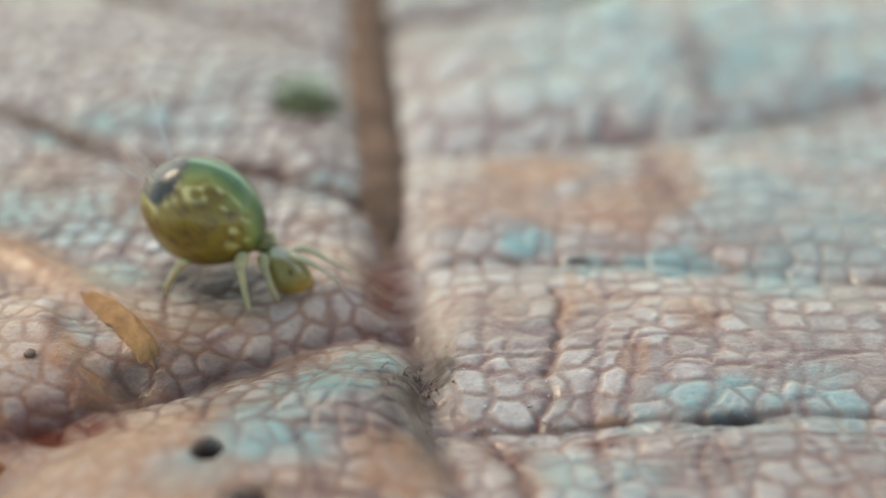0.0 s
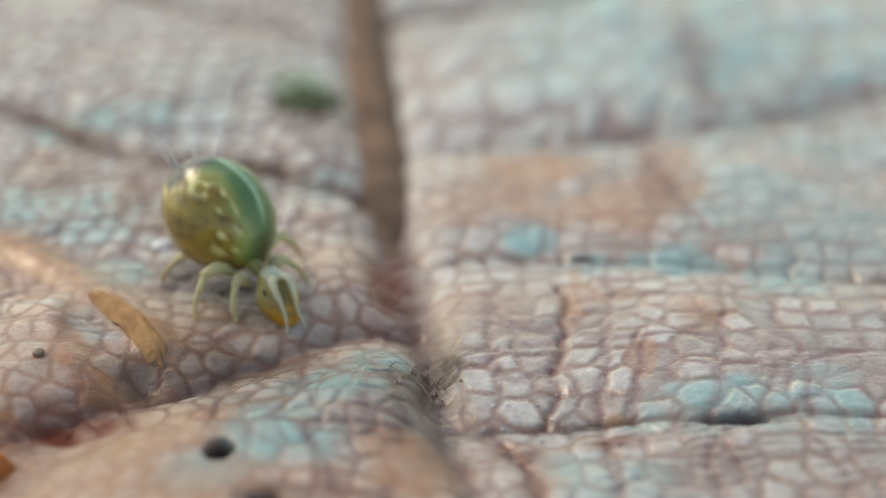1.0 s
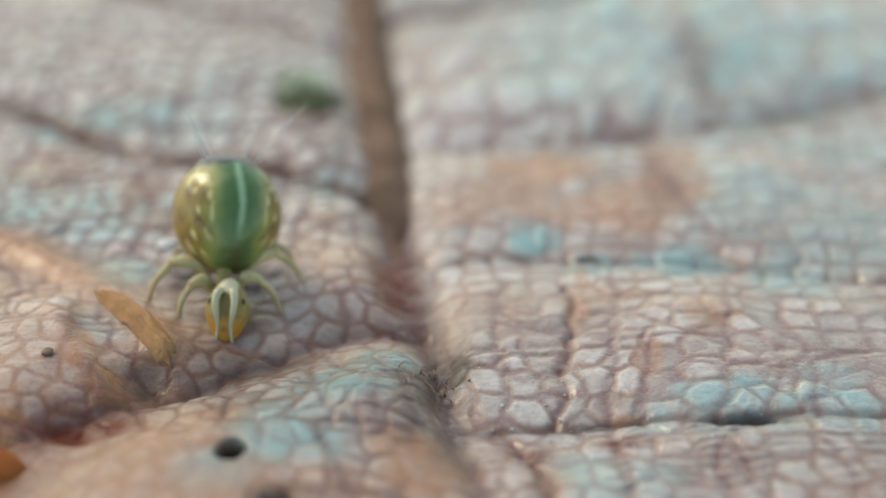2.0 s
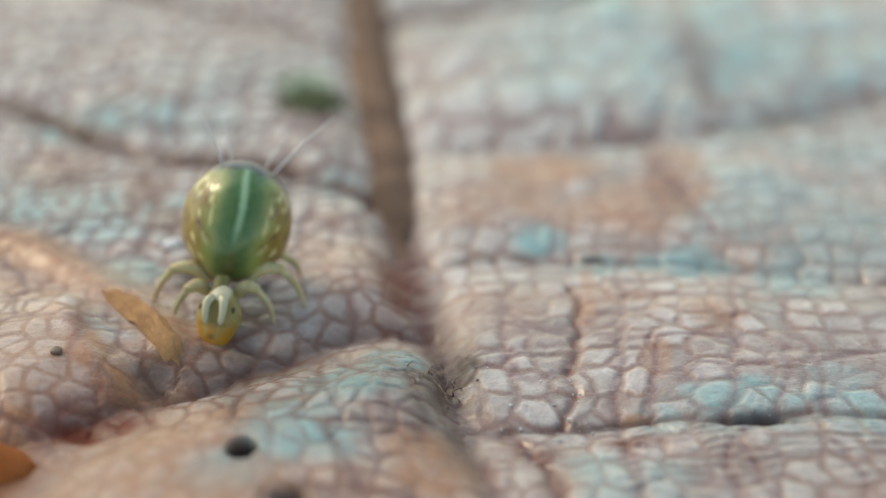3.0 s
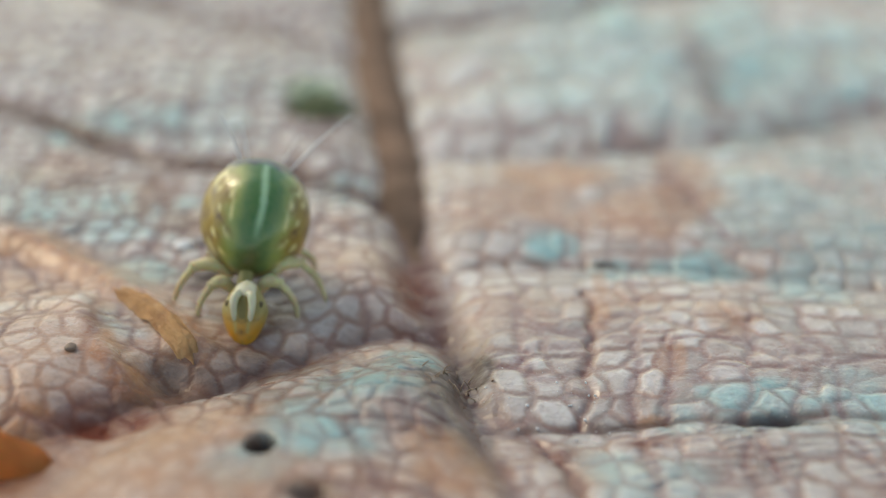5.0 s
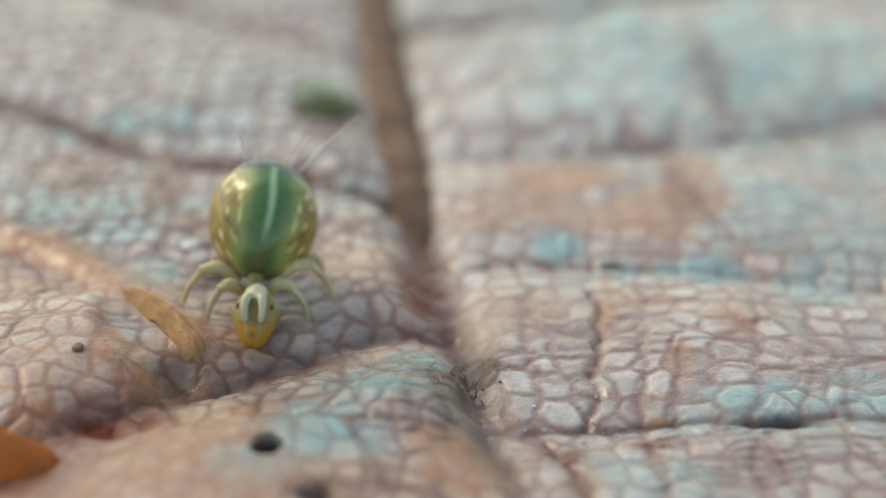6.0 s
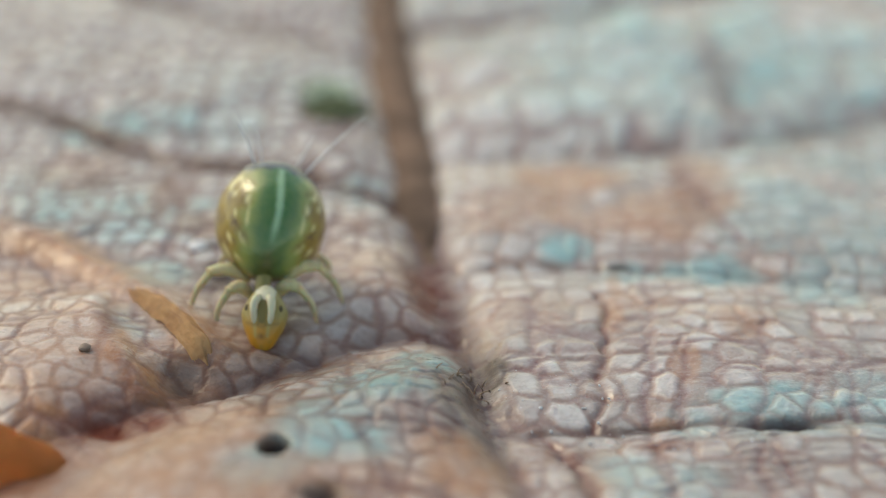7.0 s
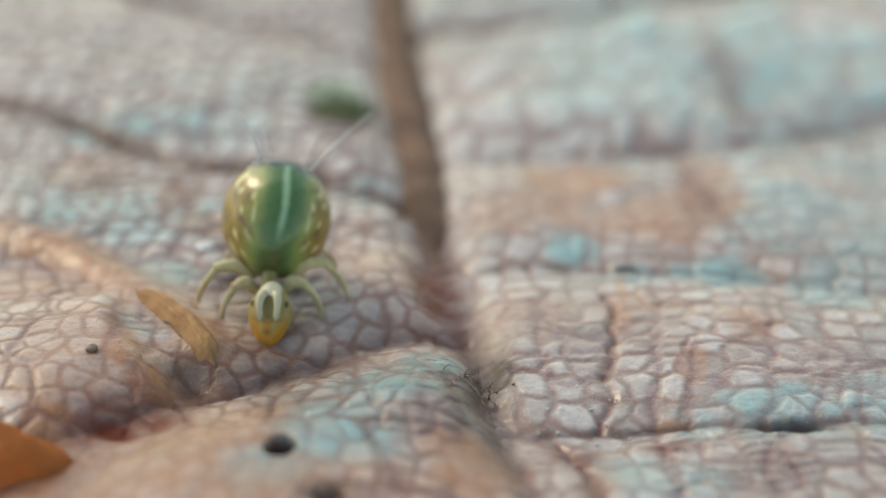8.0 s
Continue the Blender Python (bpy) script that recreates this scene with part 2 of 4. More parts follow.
OCHRE += [(-2.8, -2.25, 0.6, 0.5, 0.5), (-0.05, -3.3, 0.35, 0.5, 0.9), (-2.6, -1.9, 0.5, 0.6, 0.4), (-2.95, -1.8, 0.8, 0.8, 0.55), (-2.3, -3.2, 1.1, 0.6, 0.75), (-1.2, -3.9, 1.6, 0.5, 0.6), (-3.3, -0.5, 0.6, 0.6, 0.6), (-0.6, -0.1, 0.5, 0.8, 0.3), (-1.2, -0.6, 1.0, 0.8, 0.35), (-0.8, -1.2, 0.9, 0.5, 0.30), (-2.2, -2.0, 0.5, 0.5, 0.7)]
RUSSET = [
    (-2.20, -2.66, 0.26, 0.20, 0.9), (-2.45, -2.1, 0.16, 0.4, 0.3), (0.66, -2.93, 0.22, 0.15, 0.8), (1.27, -2.79, 0.23, 0.10, 0.7),
    (-2.60, -1.49, 0.07, 0.64, 0.5), (-2.42, 1.37, 0.11, 0.64, 0.5), (1.92, 1.50, 0.19, 0.65, 0.4)]
# the last entry paints the reddish shadow below the springtail's mouth
RUSSET += [(-2.36, -2.74, 0.30, 0.15, 1.0), (-0.32, -0.28, 0.17, 0.60, 1.0), (-3.0, -3.35, 0.5, 0.35, 0.6), (-2.50, -2.55, 0.25, 0.20, 0.5), (-1.50, -1.38, 0.18, 0.19, 0.25)]
OCHRE += [(-2.22, -2.22, 0.22, 0.26, 1.0), (-2.55, -2.35, 0.35, 0.25, 0.3), (-2.47, -1.85, 0.10, 0.40, 0.9), (-2.75, -2.15, 0.5, 0.5, 0.4), (1.15, -0.30, 0.08, 0.35, 0.6), (2.16, -0.86, 0.18, 0.26, 0.5), (1.62, -1.58, 0.07, 0.3, 0.5), (1.35, -2.44, 0.12, 0.10, 0.7)]
OCHRE += [(2.04, 2.14, 0.30, 0.6, 0.6), (1.95, 1.4, 0.45, 0.5, 0.7), (0.9, 2.0, 0.55, 0.45, 0.8), (0.3, 1.2, 0.4, 0.5, 0.5), (1.2, 1.0, 0.5, 0.3, 0.5), (-0.8, -0.1, 0.6, 0.8, 0.5), (-0.9, 0.8, 0.3, 0.3, 0.5),
          (-2.6, 1.35, 0.12, 0.7, 0.6), (-2.1, 0.75, 0.35, 0.3, 0.6), (-2.5, -3.6, 1.0, 0.5, 0.8), (-1.75, -3.3, 0.5, 0.5, 0.5), (-2.1, -2.15, 0.2, 0.3, 0.8), (-2.9, -2.2, 0.5, 0.5, 0.6), (-3.4, 2.0, 0.4, 0.6, 0.5)]
BLUE_SHEEN += [(4.1, 5.65, 0.9, 1.0, 1.0), (3.2, 4.8, 0.8, 0.9, 0.7), (2.2, 3.6, 0.25, 0.5, 0.6), (2.2, -2.2, 0.5, 0.3, 0.8), (-3.2, 0.95, 0.6, 0.5, 0.7), (-2.4, -1.3, 0.25, 0.3, 0.6), (-2.9, 3.2, 0.7, 0.35, 0.9)]
# broad swellings of the blade: x, y, radius in x, radius in y, height
SWELL = [(-0.62, -0.40, 0.34, 0.55, 0.07), (-3.05, -1.85, 0.80, 0.85, 0.23), (-1.2, -3.5, 1.3, 1.30, 0.27), (-0.35, -2.4, 0.45, 0.6, 0.14),
         (2.4, -2.9, 0.8, 0.7, 0.06)]
# the crest of a fold that runs down past the animal
CREST = [(-5.2, 1.1), (-3.75, 0.40), (-3.2, 0.08), (-2.75, -0.35), (-2.3, -0.93), (-1.9, -1.55)]
FOLD = [(-2.80, -1.05), (-2.58, -1.60), (-2.40, -2.08), (-2.24, -2.32)]
# hollows: x, y, radius in x, radius in y, depth
HOLLOW = [(-2.00, -2.00, 0.17, 0.20, 0.12), (-2.34, -2.76, 0.26, 0.15, 0.09), (-1.62, -2.02, 0.34, 0.22, 0.06), (-1.42, -1.42, 0.22, 0.16, 0.05)]
# dirt caught in the folds, and shade painted under the springtail and in hollows
DIRT_SHADE = [(-1.25, -1.75, 0.55, 0.28, 0.6), (-1.85, -2.0, 0.30, 0.30, 0.6), (-0.05, -2.2, 0.25, 0.5, 0.8), (-0.3, -1.35, 0.45, 0.2, 0.25), (0.12, -1.7, 0.2, 0.35, 0.9), (-1.35, -1.62, 0.40, 0.25, 0.7), (-1.98, -1.88, 0.16, 0.2, 0.6), (-1.72, -0.28, 0.45, 0.33, 1.0), (-0.35, -2.1, 0.5, 0.6, 0.4), (-0.7, -1.35, 0.5, 0.22, 0.25),
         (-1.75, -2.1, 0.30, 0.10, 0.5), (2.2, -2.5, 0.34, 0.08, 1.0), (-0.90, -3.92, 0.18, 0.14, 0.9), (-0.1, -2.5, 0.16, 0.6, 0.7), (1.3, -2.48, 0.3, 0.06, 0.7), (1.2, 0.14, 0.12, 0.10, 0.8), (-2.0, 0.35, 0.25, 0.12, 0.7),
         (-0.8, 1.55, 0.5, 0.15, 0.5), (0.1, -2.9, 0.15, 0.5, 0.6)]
DIRT_SHADE += [(-1.62, -0.55, 0.38, 0.24, 0.75), (-2.00, -2.02, 0.15, 0.18, 0.8), (-1.70, -2.15, 0.30, 0.20, 0.4), (-1.30, -1.75, 0.45, 0.16, 0.7), (-1.42, -1.50, 0.20, 0.10, 0.7), (2.55, 4.5, 0.14, 1.1, 0.5), (3.3, 2.95, 0.9, 0.14, 0.35), (-1.75, -0.30, 0.35, 0.25, 1.0), (-2.0, -1.85, 0.18, 0.3, 0.6), (-1.95, -0.18, 0.16, 0.25, 0.8), (-1.15, -1.05, 0.6, 0.35, 0.3), (-1.8, -2.15, 0.25, 0.2, 0.4), (-1.4, -2.45, 0.7, 0.35, 0.38), (-2.2, -3.3, 1.0, 0.6, 0.22), (-2.9, -3.7, 0.7, 0.5, 0.3), (2.5, -3.15, 1.0, 0.5, 0.22), (3.2, -3.2, 0.6, 0.5, 0.3)]
PIT = (-1.254, -3.336)
# the stronger cross veins
TERTIARY = [
    [(0.53, -0.33), (0.49, -1.1), (0.49, -1.86)], [(1.43, 0.14), (1.36, -1.01), (1.25, -1.79), (1.19, -2.41)],
    [(1.62, -1.33), (1.53, -1.8), (1.43, -2.42)], [(2.26, -0.42), (2.18, -1.36), (2.05, -2.0), (1.97, -2.45)],
    [(2.52, -1.44), (2.43, -2.15), (2.34, -2.4)], [(0.99, -1.22), (1.31, -1.31), (1.72, -1.34), (2.15, -1.26)],
    [(0.31, -1.66), (0.62, -1.93), (0.93, -1.78)], [(0.51, -1.0), (0.73, -1.22), (0.97, -1.16)],
    [(-2.86, 2.67), (-2.59, 1.84), (-2.36, 1.03)], [(0.55, -2.79), (0.66, -3.0), (0.74, -3.25), (0.78, -3.57)]]
TERTIARY += [
    [(0.45, -0.52), (0.52, -0.80), (0.74, -1.19), (1.00, -1.10), (1.24, -0.92), (1.50, -1.02)], [(0.28, -1.55), (0.55, -1.45), (0.95, -1.35)],
    [(1.70, -1.95), (2.05, -1.75), (2.50, -1.70), (3.2, -1.55)], [(1.45, -0.65), (1.85, -0.60), (2.30, -0.52), (2.9, -0.60)], [(2.67, -0.5), (2.62, -1.2), (2.72, -1.9), (2.70, -2.4)],
]
TERTIARY += [
    [(1.25, -2.75), (1.22, -3.1), (1.27, -3.6)], [(2.04, -2.62), (2.09, -3.19), (2.12, -3.7)], [(2.62, -2.6), (2.67, -3.04), (2.80, -3.5)],
    [(1.26, -2.58), (1.28, -3.18), (1.28, -3.61)], [(1.99, -2.79), (1.9, -3.2), (1.95, -3.63)],
    [(-0.92, -1.61), (-0.83, -2.41), (-0.53, -3.04)], [(-0.34, -1.7), (-0.39, -2.69), (-0.35, -3.12)],
    [(0.94, 0.84), (0.94, 0.23)], [(1.85, 2.34), (2.02, 1.5), (2.2, 0.59)], [(2.5, 6.19), (2.51, 4.43), (2.41, 2.99)],
    [(1.58, 3.46), (1.56, 2.8)], [(-3.51, 1.51), (-3.12, 1.81), (-2.66, 1.98)], [(-1.48, 1.61), (-1.32, 0.66)],
    [(-0.61, -0.92), (-0.8, -0.5), (-1.01, 0.17)]]


def hashed(ix, iy, seed):
    v = np.sin(ix * 127.1 + iy * 311.7 + seed * 74.7) * 43758.5453
    return v - np.floor(v)


def value_noise(x, y, size, seed, octaves=4):
    out, amp, total = np.zeros_like(x), 1.0, 0.0
    for o in range(octaves):
        u, v = x / size + 17.3 * o, y / size - 9.1 * o
        iu, iv = np.floor(u), np.floor(v)
        fu, fv = u - iu, v - iv
        fu, fv = fu * fu * (3 - 2 * fu), fv * fv * (3 - 2 * fv)
        a = hashed(iu, iv, seed) * (1 - fu) + hashed(iu + 1, iv, seed) * fu
        b = hashed(iu, iv + 1, seed) * (1 - fu) + hashed(iu + 1, iv + 1, seed) * fu
        out += amp * (a * (1 - fv) + b * fv)
        total += amp
        amp, size = amp * 0.5, size * 0.5
    return out / total


def cells(x, y, sx, sy, seed, jitter=0.8):
    """Distance to the nearest cell border (in cell sizes) and a random number per cell."""
    u, v = x / sx, y / sy
    iu, iv = np.floor(u), np.floor(v)
    near, second = np.full(x.shape, 9.0), np.full(x.shape, 9.0)
    tag = np.zeros_like(x)
    for a in (-1, 0, 1, 2, -2):
        for b in (-1, 0, 1, 2, -2):
            cu, cv = iu + a, iv + b
            du = cu + 0.5 + jitter * (hashed(cu, cv, seed) - 0.5) - u
            dv = cv + 0.5 + jitter * (hashed(cu, cv, seed + 3) - 0.5) - v
            d = np.sqrt(du * du + dv * dv)
            closer = d < near
            second = np.where(closer, near, np.minimum(second, d))
            tag = np.where(closer, hashed(cu, cv, seed + 7), tag)
            near = np.where(closer, d, near)
    return second - near, tag


def line_distance(x, y, pts):
    best = np.full(x.shape, 1e9)
    for (ax, ay), (bx, by) in zip(pts, pts[1:]):
        wx, wy = bx - ax, by - ay
        t = np.clip(((x - ax) * wx + (y - ay) * wy) / (wx * wx + wy * wy), 0, 1)
        best = np.minimum(best, np.hypot(x - ax - t * wx, y - ay - t * wy))
    return best


def blobs(x, y, rows, rag):
    out = np.zeros_like(x)
    for bx, by, rx, ry, s in rows:
        d = ((x - bx) / rx) ** 2 + ((y - by) / ry) ** 2
        out = np.maximum(out, s * np.clip(2.1 - 1.1 * d - 1.4 * rag, 0, 1))
    return out


def soft_blobs(x, y, rows, rag):
    out = np.zeros_like(x)
    for bx, by, rx, ry, s in rows:
        d = ((x - bx) / rx) ** 2 + ((y - by) / ry) ** 2
        out = np.maximum(out, s * np.exp(-0.8 * d) * np.clip(0.35 + 1.3 * rag, 0, 1))
    return out


def pillow(x, y, lines, steep, fall):
    """Quilted rise between side veins: steep on the near side, easing off towards the next vein."""
    out = np.zeros_like(x)
    heights = [np.interp(x, *zip(*line)) for line in lines]
    for k, (lo, hi) in enumerate(zip(heights, heights[1:])):
        u, w = y - lo, hi - y
        s = np.clip(u / np.maximum(hi - lo, 1e-3), 0, 1)
        p = (1 - np.exp(-np.maximum(u, 0) / steep)) * (1 - 0.55 * s ** 1.3) * (1 - np.exp(-np.maximum(w, 0) / fall))
        out = np.where((u >= 0) & (w > 0), p, out)
    return out


def broad_height(x, y):
    """The leaf's form without its fine cells."""
    x, y = np.asarray(x, float), np.asarray(y, float)
    x, y = x + 0.07 * (value_noise(x, y, 0.5, 61, 2) - 0.5), y + 0.12 * (value_noise(x, y, 0.5, 62, 2) - 0.5)
    rib_x = np.interp(y, RIB[:, 1], RIB[:, 0])
    side = x - rib_x
    quilt = np.where(side < 0, 0.12 * pillow(x, y, LEFT, 0.60, 0.95) - 0.03, 0.12 * pillow(x, y, RIGHT, 0.46, 0.42) - 0.065)
    rib_dip = np.exp(-(side / np.interp(y, (-1.6, -0.4), (0.15, 0.28))) ** 2)
    z = -0.08 * np.clip(y, -8, 8) - 0.14 + quilt * (1 - rib_dip) - 0.14 * rib_dip * np.interp(y, (-3.2, -2.3), (0.35, 1.0))
    for bx, by, rx, ry, h in SWELL:
        z = z + h * np.exp(-(((x - bx) / rx) ** 2 + ((y - by) / ry) ** 2) ** 1.25)
    z = z + 0.10 * np.exp(-(line_distance(x, y, CREST) / 0.18) ** 2) + 0.055 * np.exp(-(line_distance(x, y, FOLD) / 0.13) ** 2)
    for bx, by, rx, ry, h in HOLLOW:
        z = z - h * np.exp(-((x - bx) / rx) ** 2 - ((y - by) / ry) ** 2)
    z = z - 0.05 * np.exp(-(line_distance(x, y, LEFT[1]) / 0.20) ** 2) * np.clip((x + 2.6) / 0.4, 0, 1)
    return z + 0.10 * (value_noise(x, y, 0.9, 5, 3) - 0.5)


def ground_z(x, y):
    return float(broad_height(np.array([x]), np.array([y]))[0])


def spread_axis(lo, hi, dense_lo, dense_hi, steps, grow):
    """Grid coordinates that are dense in the middle and widen outwards."""
    mid = list(np.linspace(dense_lo, dense_hi, steps))
    d = mid[1] - mid[0]
    while mid[-1] < hi:
        d *= grow
        mid.append(mid[-1] + d)
    d, left = mid[1] - mid[0], []
    v = mid[0]
    while v > lo:
        d *= grow
        v -= d
        left.append(v)
    return np.array(left[::-1] + mid)


def outline(x, y):
    """Inside the leaf's margin."""
    t = np.clip((y + 20) / 66, 0, 1)
    return (np.abs(x + 0.5) < 24 * np.sin(math.pi * t ** 0.85) ** 0.8) & (t > 0) & (t < 1)


def grid_mesh(name, gx, gy, height, attributes=None):
    x, y = np.meshgrid(gx, gy)
    z = height(x, y)
    nx, ny = len(gx), len(gy)
    index = np.arange(nx * ny).reshape(ny, nx)
    keep = outline((x[1:, 1:] + x[:-1, :-1]) / 2, (y[1:, 1:] + y[:-1, :-1]) / 2)
    quads = np.stack([index[:-1, :-1], index[:-1, 1:], index[1:, 1:], index[1:, :-1]], -1)[keep]
    used = np.unique(quads)
    remap = np.zeros(nx * ny, np.int64)
    remap[used] = np.arange(len(used))
    quads = remap[quads]
    co = np.stack([x.ravel(), y.ravel(), z.ravel()], 1)[used] * MM
    me = bpy.data.meshes.new(name)
    me.vertices.add(len(co))
    me.vertices.foreach_set("co", co.astype(np.float32).ravel())
    me.loops.add(quads.size)
    me.loops.foreach_set("vertex_index", quads.astype(np.int32).ravel())
    me.polygons.add(len(quads))
    me.polygons.foreach_set("loop_start", np.arange(0, quads.size, 4, dtype=np.int32))
    for key, values in (attributes or {}).items():
        me.attributes.new(key, "FLOAT", "POINT").data.foreach_set("value", values.ravel()[used].astype(np.float32))
    me.update()
    me.validate()
    smooth(me)
    return me


def leaf():
    root = tagged(new("dead_leaf"), "dead brown leaf with pinkish quilted cells, bluish stains and painted sky sheen", "leaf")
    gx = spread_axis(-26, 26, -4.9, 4.9, 740, 1.16)
    gy = np.concatenate([spread_axis(-21, -0.5, -4.1, -0.5, 270, 1.16)[:-1], np.geomspace(4.0, 11.8, 340) - 4.5])
    gy = np.concatenate([gy, spread_axis(7.32, 47, 7.32, 8.0, 12, 1.16)])
    x, y = np.meshgrid(gx, gy)
    rib_side = x - np.interp(y, RIB[:, 1], RIB[:, 0])
    tight = np.where(rib_side < 0, 1.3, 1.08)
    warp_x = (x + 0.16 * (value_noise(x, y, 0.7, 11, 2) - 0.5)) * tight
    warp_y = (y + 0.20 * (value_noise(x, y, 0.7, 12, 2) - 0.5)) * tight
    warp_x = warp_x + 0.05 * (value_noise(x, y, 0.13, 13, 2) - 0.5)
    warp_y = warp_y + 0.06 * (value_noise(x, y, 0.13, 14, 2) - 0.5)
    e1, _ = cells(warp_x, warp_y, 0.80, 0.95, 21, 0.7)
    e2, tag = cells(warp_x, warp_y, 0.28, 0.33, 31, 0.68)
    # beyond the second left vein the cells are wider
    beyond = (rib_side < 0) & (y > np.interp(x, *zip(*LEFT[2])))
    wide_e, wide_tag = cells(x + 0.10 * (value_noise(x, y, 0.5, 17, 2) - 0.5), y + 0.14 * (value_noise(x, y, 0.5, 18, 2) - 0.5), 0.27, 0.48, 33, 0.75)
    e2, tag = np.where(beyond, wide_e, e2), np.where(beyond, wide_tag, tag)
    remote = np.clip((y - 2.4) / 0.5, 0, 1) * (rib_side > 0)
    far_e, far_tag = cells(x + 0.4 * (value_noise(x, y, 0.8, 27, 3) - 0.5), y - 0.25 * x + 0.7 * (value_noise(x, y, 0.8, 28, 3) - 0.5), 0.42, 1.05, 35, 0.95)
    e2, tag = np.where(remote > 0.5, far_e, e2), np.where(remote > 0.5, far_tag, tag)
    e3, tag3 = cells(warp_x, warp_y, 0.125, 0.16, 71, 0.85)
    drift = value_noise(x, y, 0.9, 45, 3)
    small = value_noise(x, y, 0.10, 43, 3)
    bent_x, bent_y = x + 0.16 * (value_noise(x, y, 0.3, 15, 2) - 0.5), y + 0.20 * (value_noise(x, y, 0.3, 16, 2) - 0.5)
    lines = np.minimum.reduce([line_distance(bent_x, bent_y, ln) for ln in TERTIARY]) + 0.03 * (small - 0.5)
    lines = np.exp(-(lines / (0.05 + 0.016 * np.clip(y, 0, 6))) ** 2) * np.clip(0.5 + 1.0 * drift, 0, 1)
    tertiary = np.maximum(np.exp(-(e1 / np.where(rib_side < 0, 0.11, 0.07)) ** 2) * np.where(rib_side > 0, 0.25, 1.0), lines)
    # the peach swellings and the fold's crest are nearly smooth
    calm = np.maximum.reduce([np.exp(-(((x + 1.9) / 1.15) ** 2 + ((y + 3.6) / 0.75) ** 2) ** 2), np.exp(-(((x + 2.75) / 0.45) ** 2 + ((y + 2.0) / 0.6) ** 2) ** 2),
                              0.6 * np.exp(-(line_distance(x, y + 0.06, CREST) / 0.22) ** 4), np.exp(-(((x - 0.02) / 0.26) ** 2 + ((y + 3.35) / 0.42) ** 2) ** 2), 0.6 * np.exp(-((x + 1.8) / 0.6) ** 2 - ((y + 2.0) / 0.35) ** 2)])
    hump = np.exp(-(((x + 0.62) / 0.72) ** 2 + ((y + 2.55) / 1.0) ** 2) ** 2) * np.clip(-rib_side / 0.1, 0, 1)
    calm = 1 - 0.8 * calm
    behind = np.where(rib_side < 0, np.clip((y + 0.2) / 0.8, 0, 1), 0.0)
    hush = 1 - 0.5 * np.exp(-((x + 1.25) / 0.75) ** 2 - ((y + 0.95) / 0.6) ** 2)
    hush = hush * (1 - 0.45 * np.exp(-((x + 0.75) / 0.55) ** 2 - ((y - 0.2) / 0.9) ** 2))
    calm = calm * hush
    fine = np.exp(-(e2 / (0.09 + 0.06 * behind + 0.11 * small)) ** 2) * (0.5 + 0.5 * behind + 0.8 * drift) * calm * np.where(rib_side > 0, np.interp(y, (-1.6, -0.8, 0.6, 2.3, 2.9), (0.72, 0.5, 0.5, 0.6, 1.0)), 1.0)
    side = np.minimum.reduce([line_distance(x, y, line) for line in LEFT + RIGHT]) + 0.03 * (small - 0.5)
    rib = np.abs(rib_side)
    red_line = np.minimum(line_distance(bent_x, bent_y, [(1.03, -0.4), (1.01, -0.9), (0.95, -1.5), (0.91, -2.5)]),
                          line_distance(bent_x, bent_y, [(0.45, -2.62), (0.62, -2.9), (0.74, -3.2), (0.80, -3.7)]))
    red_line = np.exp(-(red_line / 0.045) ** 2)
    dome = np.clip(e2 / 0.42, 0, 1)
    dome = dome * dome * (3 - 2 * dome)
    tertiary = tertiary * calm
    rough = value_noise(x, y, 0.12, 41, 3)
    creases = value_noise(x * 0.5, y, 0.07, 42, 2)
    right = np.clip(rib_side / 0.15, 0, 1)
    ridges = np.sin(2 * math.pi * (y + 0.25 * (value_noise(x, y, 0.35, 19, 2) - 0.5)) / 0.125 + 9 * tag) * dome * right * np.clip((-2.3 - y) / 0.3, 0, 1) * np.clip(2.6 * value_noise(x, y, 0.5, 20, 2) - 0.5, 0, 1)
    z = broad_height(x, y) + (0.0105 + 0.002 * right + 0.007 * behind + 0.005 * hump + 0.012 * remote) * dome * (0.25 + 1.0 * tag) * calm + 0.010 * ridges + 0.003 * np.clip(e3 / 0.4, 0, 1) * tag3 * calm - 0.010 * tertiary + 0.006 * (rough - 0.5) + 0.003 * creases
    z = z - 0.03 * red_line - np.where(rib_side < 0, 0.015, np.interp(y, (-2, -0.6), (0.010, 0.015))) * np.exp(-(side / 0.06) ** 2)
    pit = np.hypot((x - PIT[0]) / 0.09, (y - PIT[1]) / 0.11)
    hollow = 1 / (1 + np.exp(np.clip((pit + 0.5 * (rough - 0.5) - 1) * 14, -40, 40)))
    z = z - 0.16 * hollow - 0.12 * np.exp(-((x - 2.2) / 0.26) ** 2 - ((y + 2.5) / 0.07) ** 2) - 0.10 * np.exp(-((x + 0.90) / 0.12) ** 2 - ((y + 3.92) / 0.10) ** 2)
    rag = value_noise(x, y, 0.25, 51, 3)
    vein = np.clip(np.maximum.reduce([0.85 * fine, 0.25 * np.clip(1 - e3 / 0.2, 0, 1) * tag * calm, 0.9 * tertiary, 0.9 * np.exp(-(rib / np.interp(y, (-1.6, -0.4), (0.13, 0.24))) ** 2)]), 0, 1)
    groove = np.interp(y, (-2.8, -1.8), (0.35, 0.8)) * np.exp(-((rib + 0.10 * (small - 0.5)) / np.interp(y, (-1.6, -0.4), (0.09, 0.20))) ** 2)
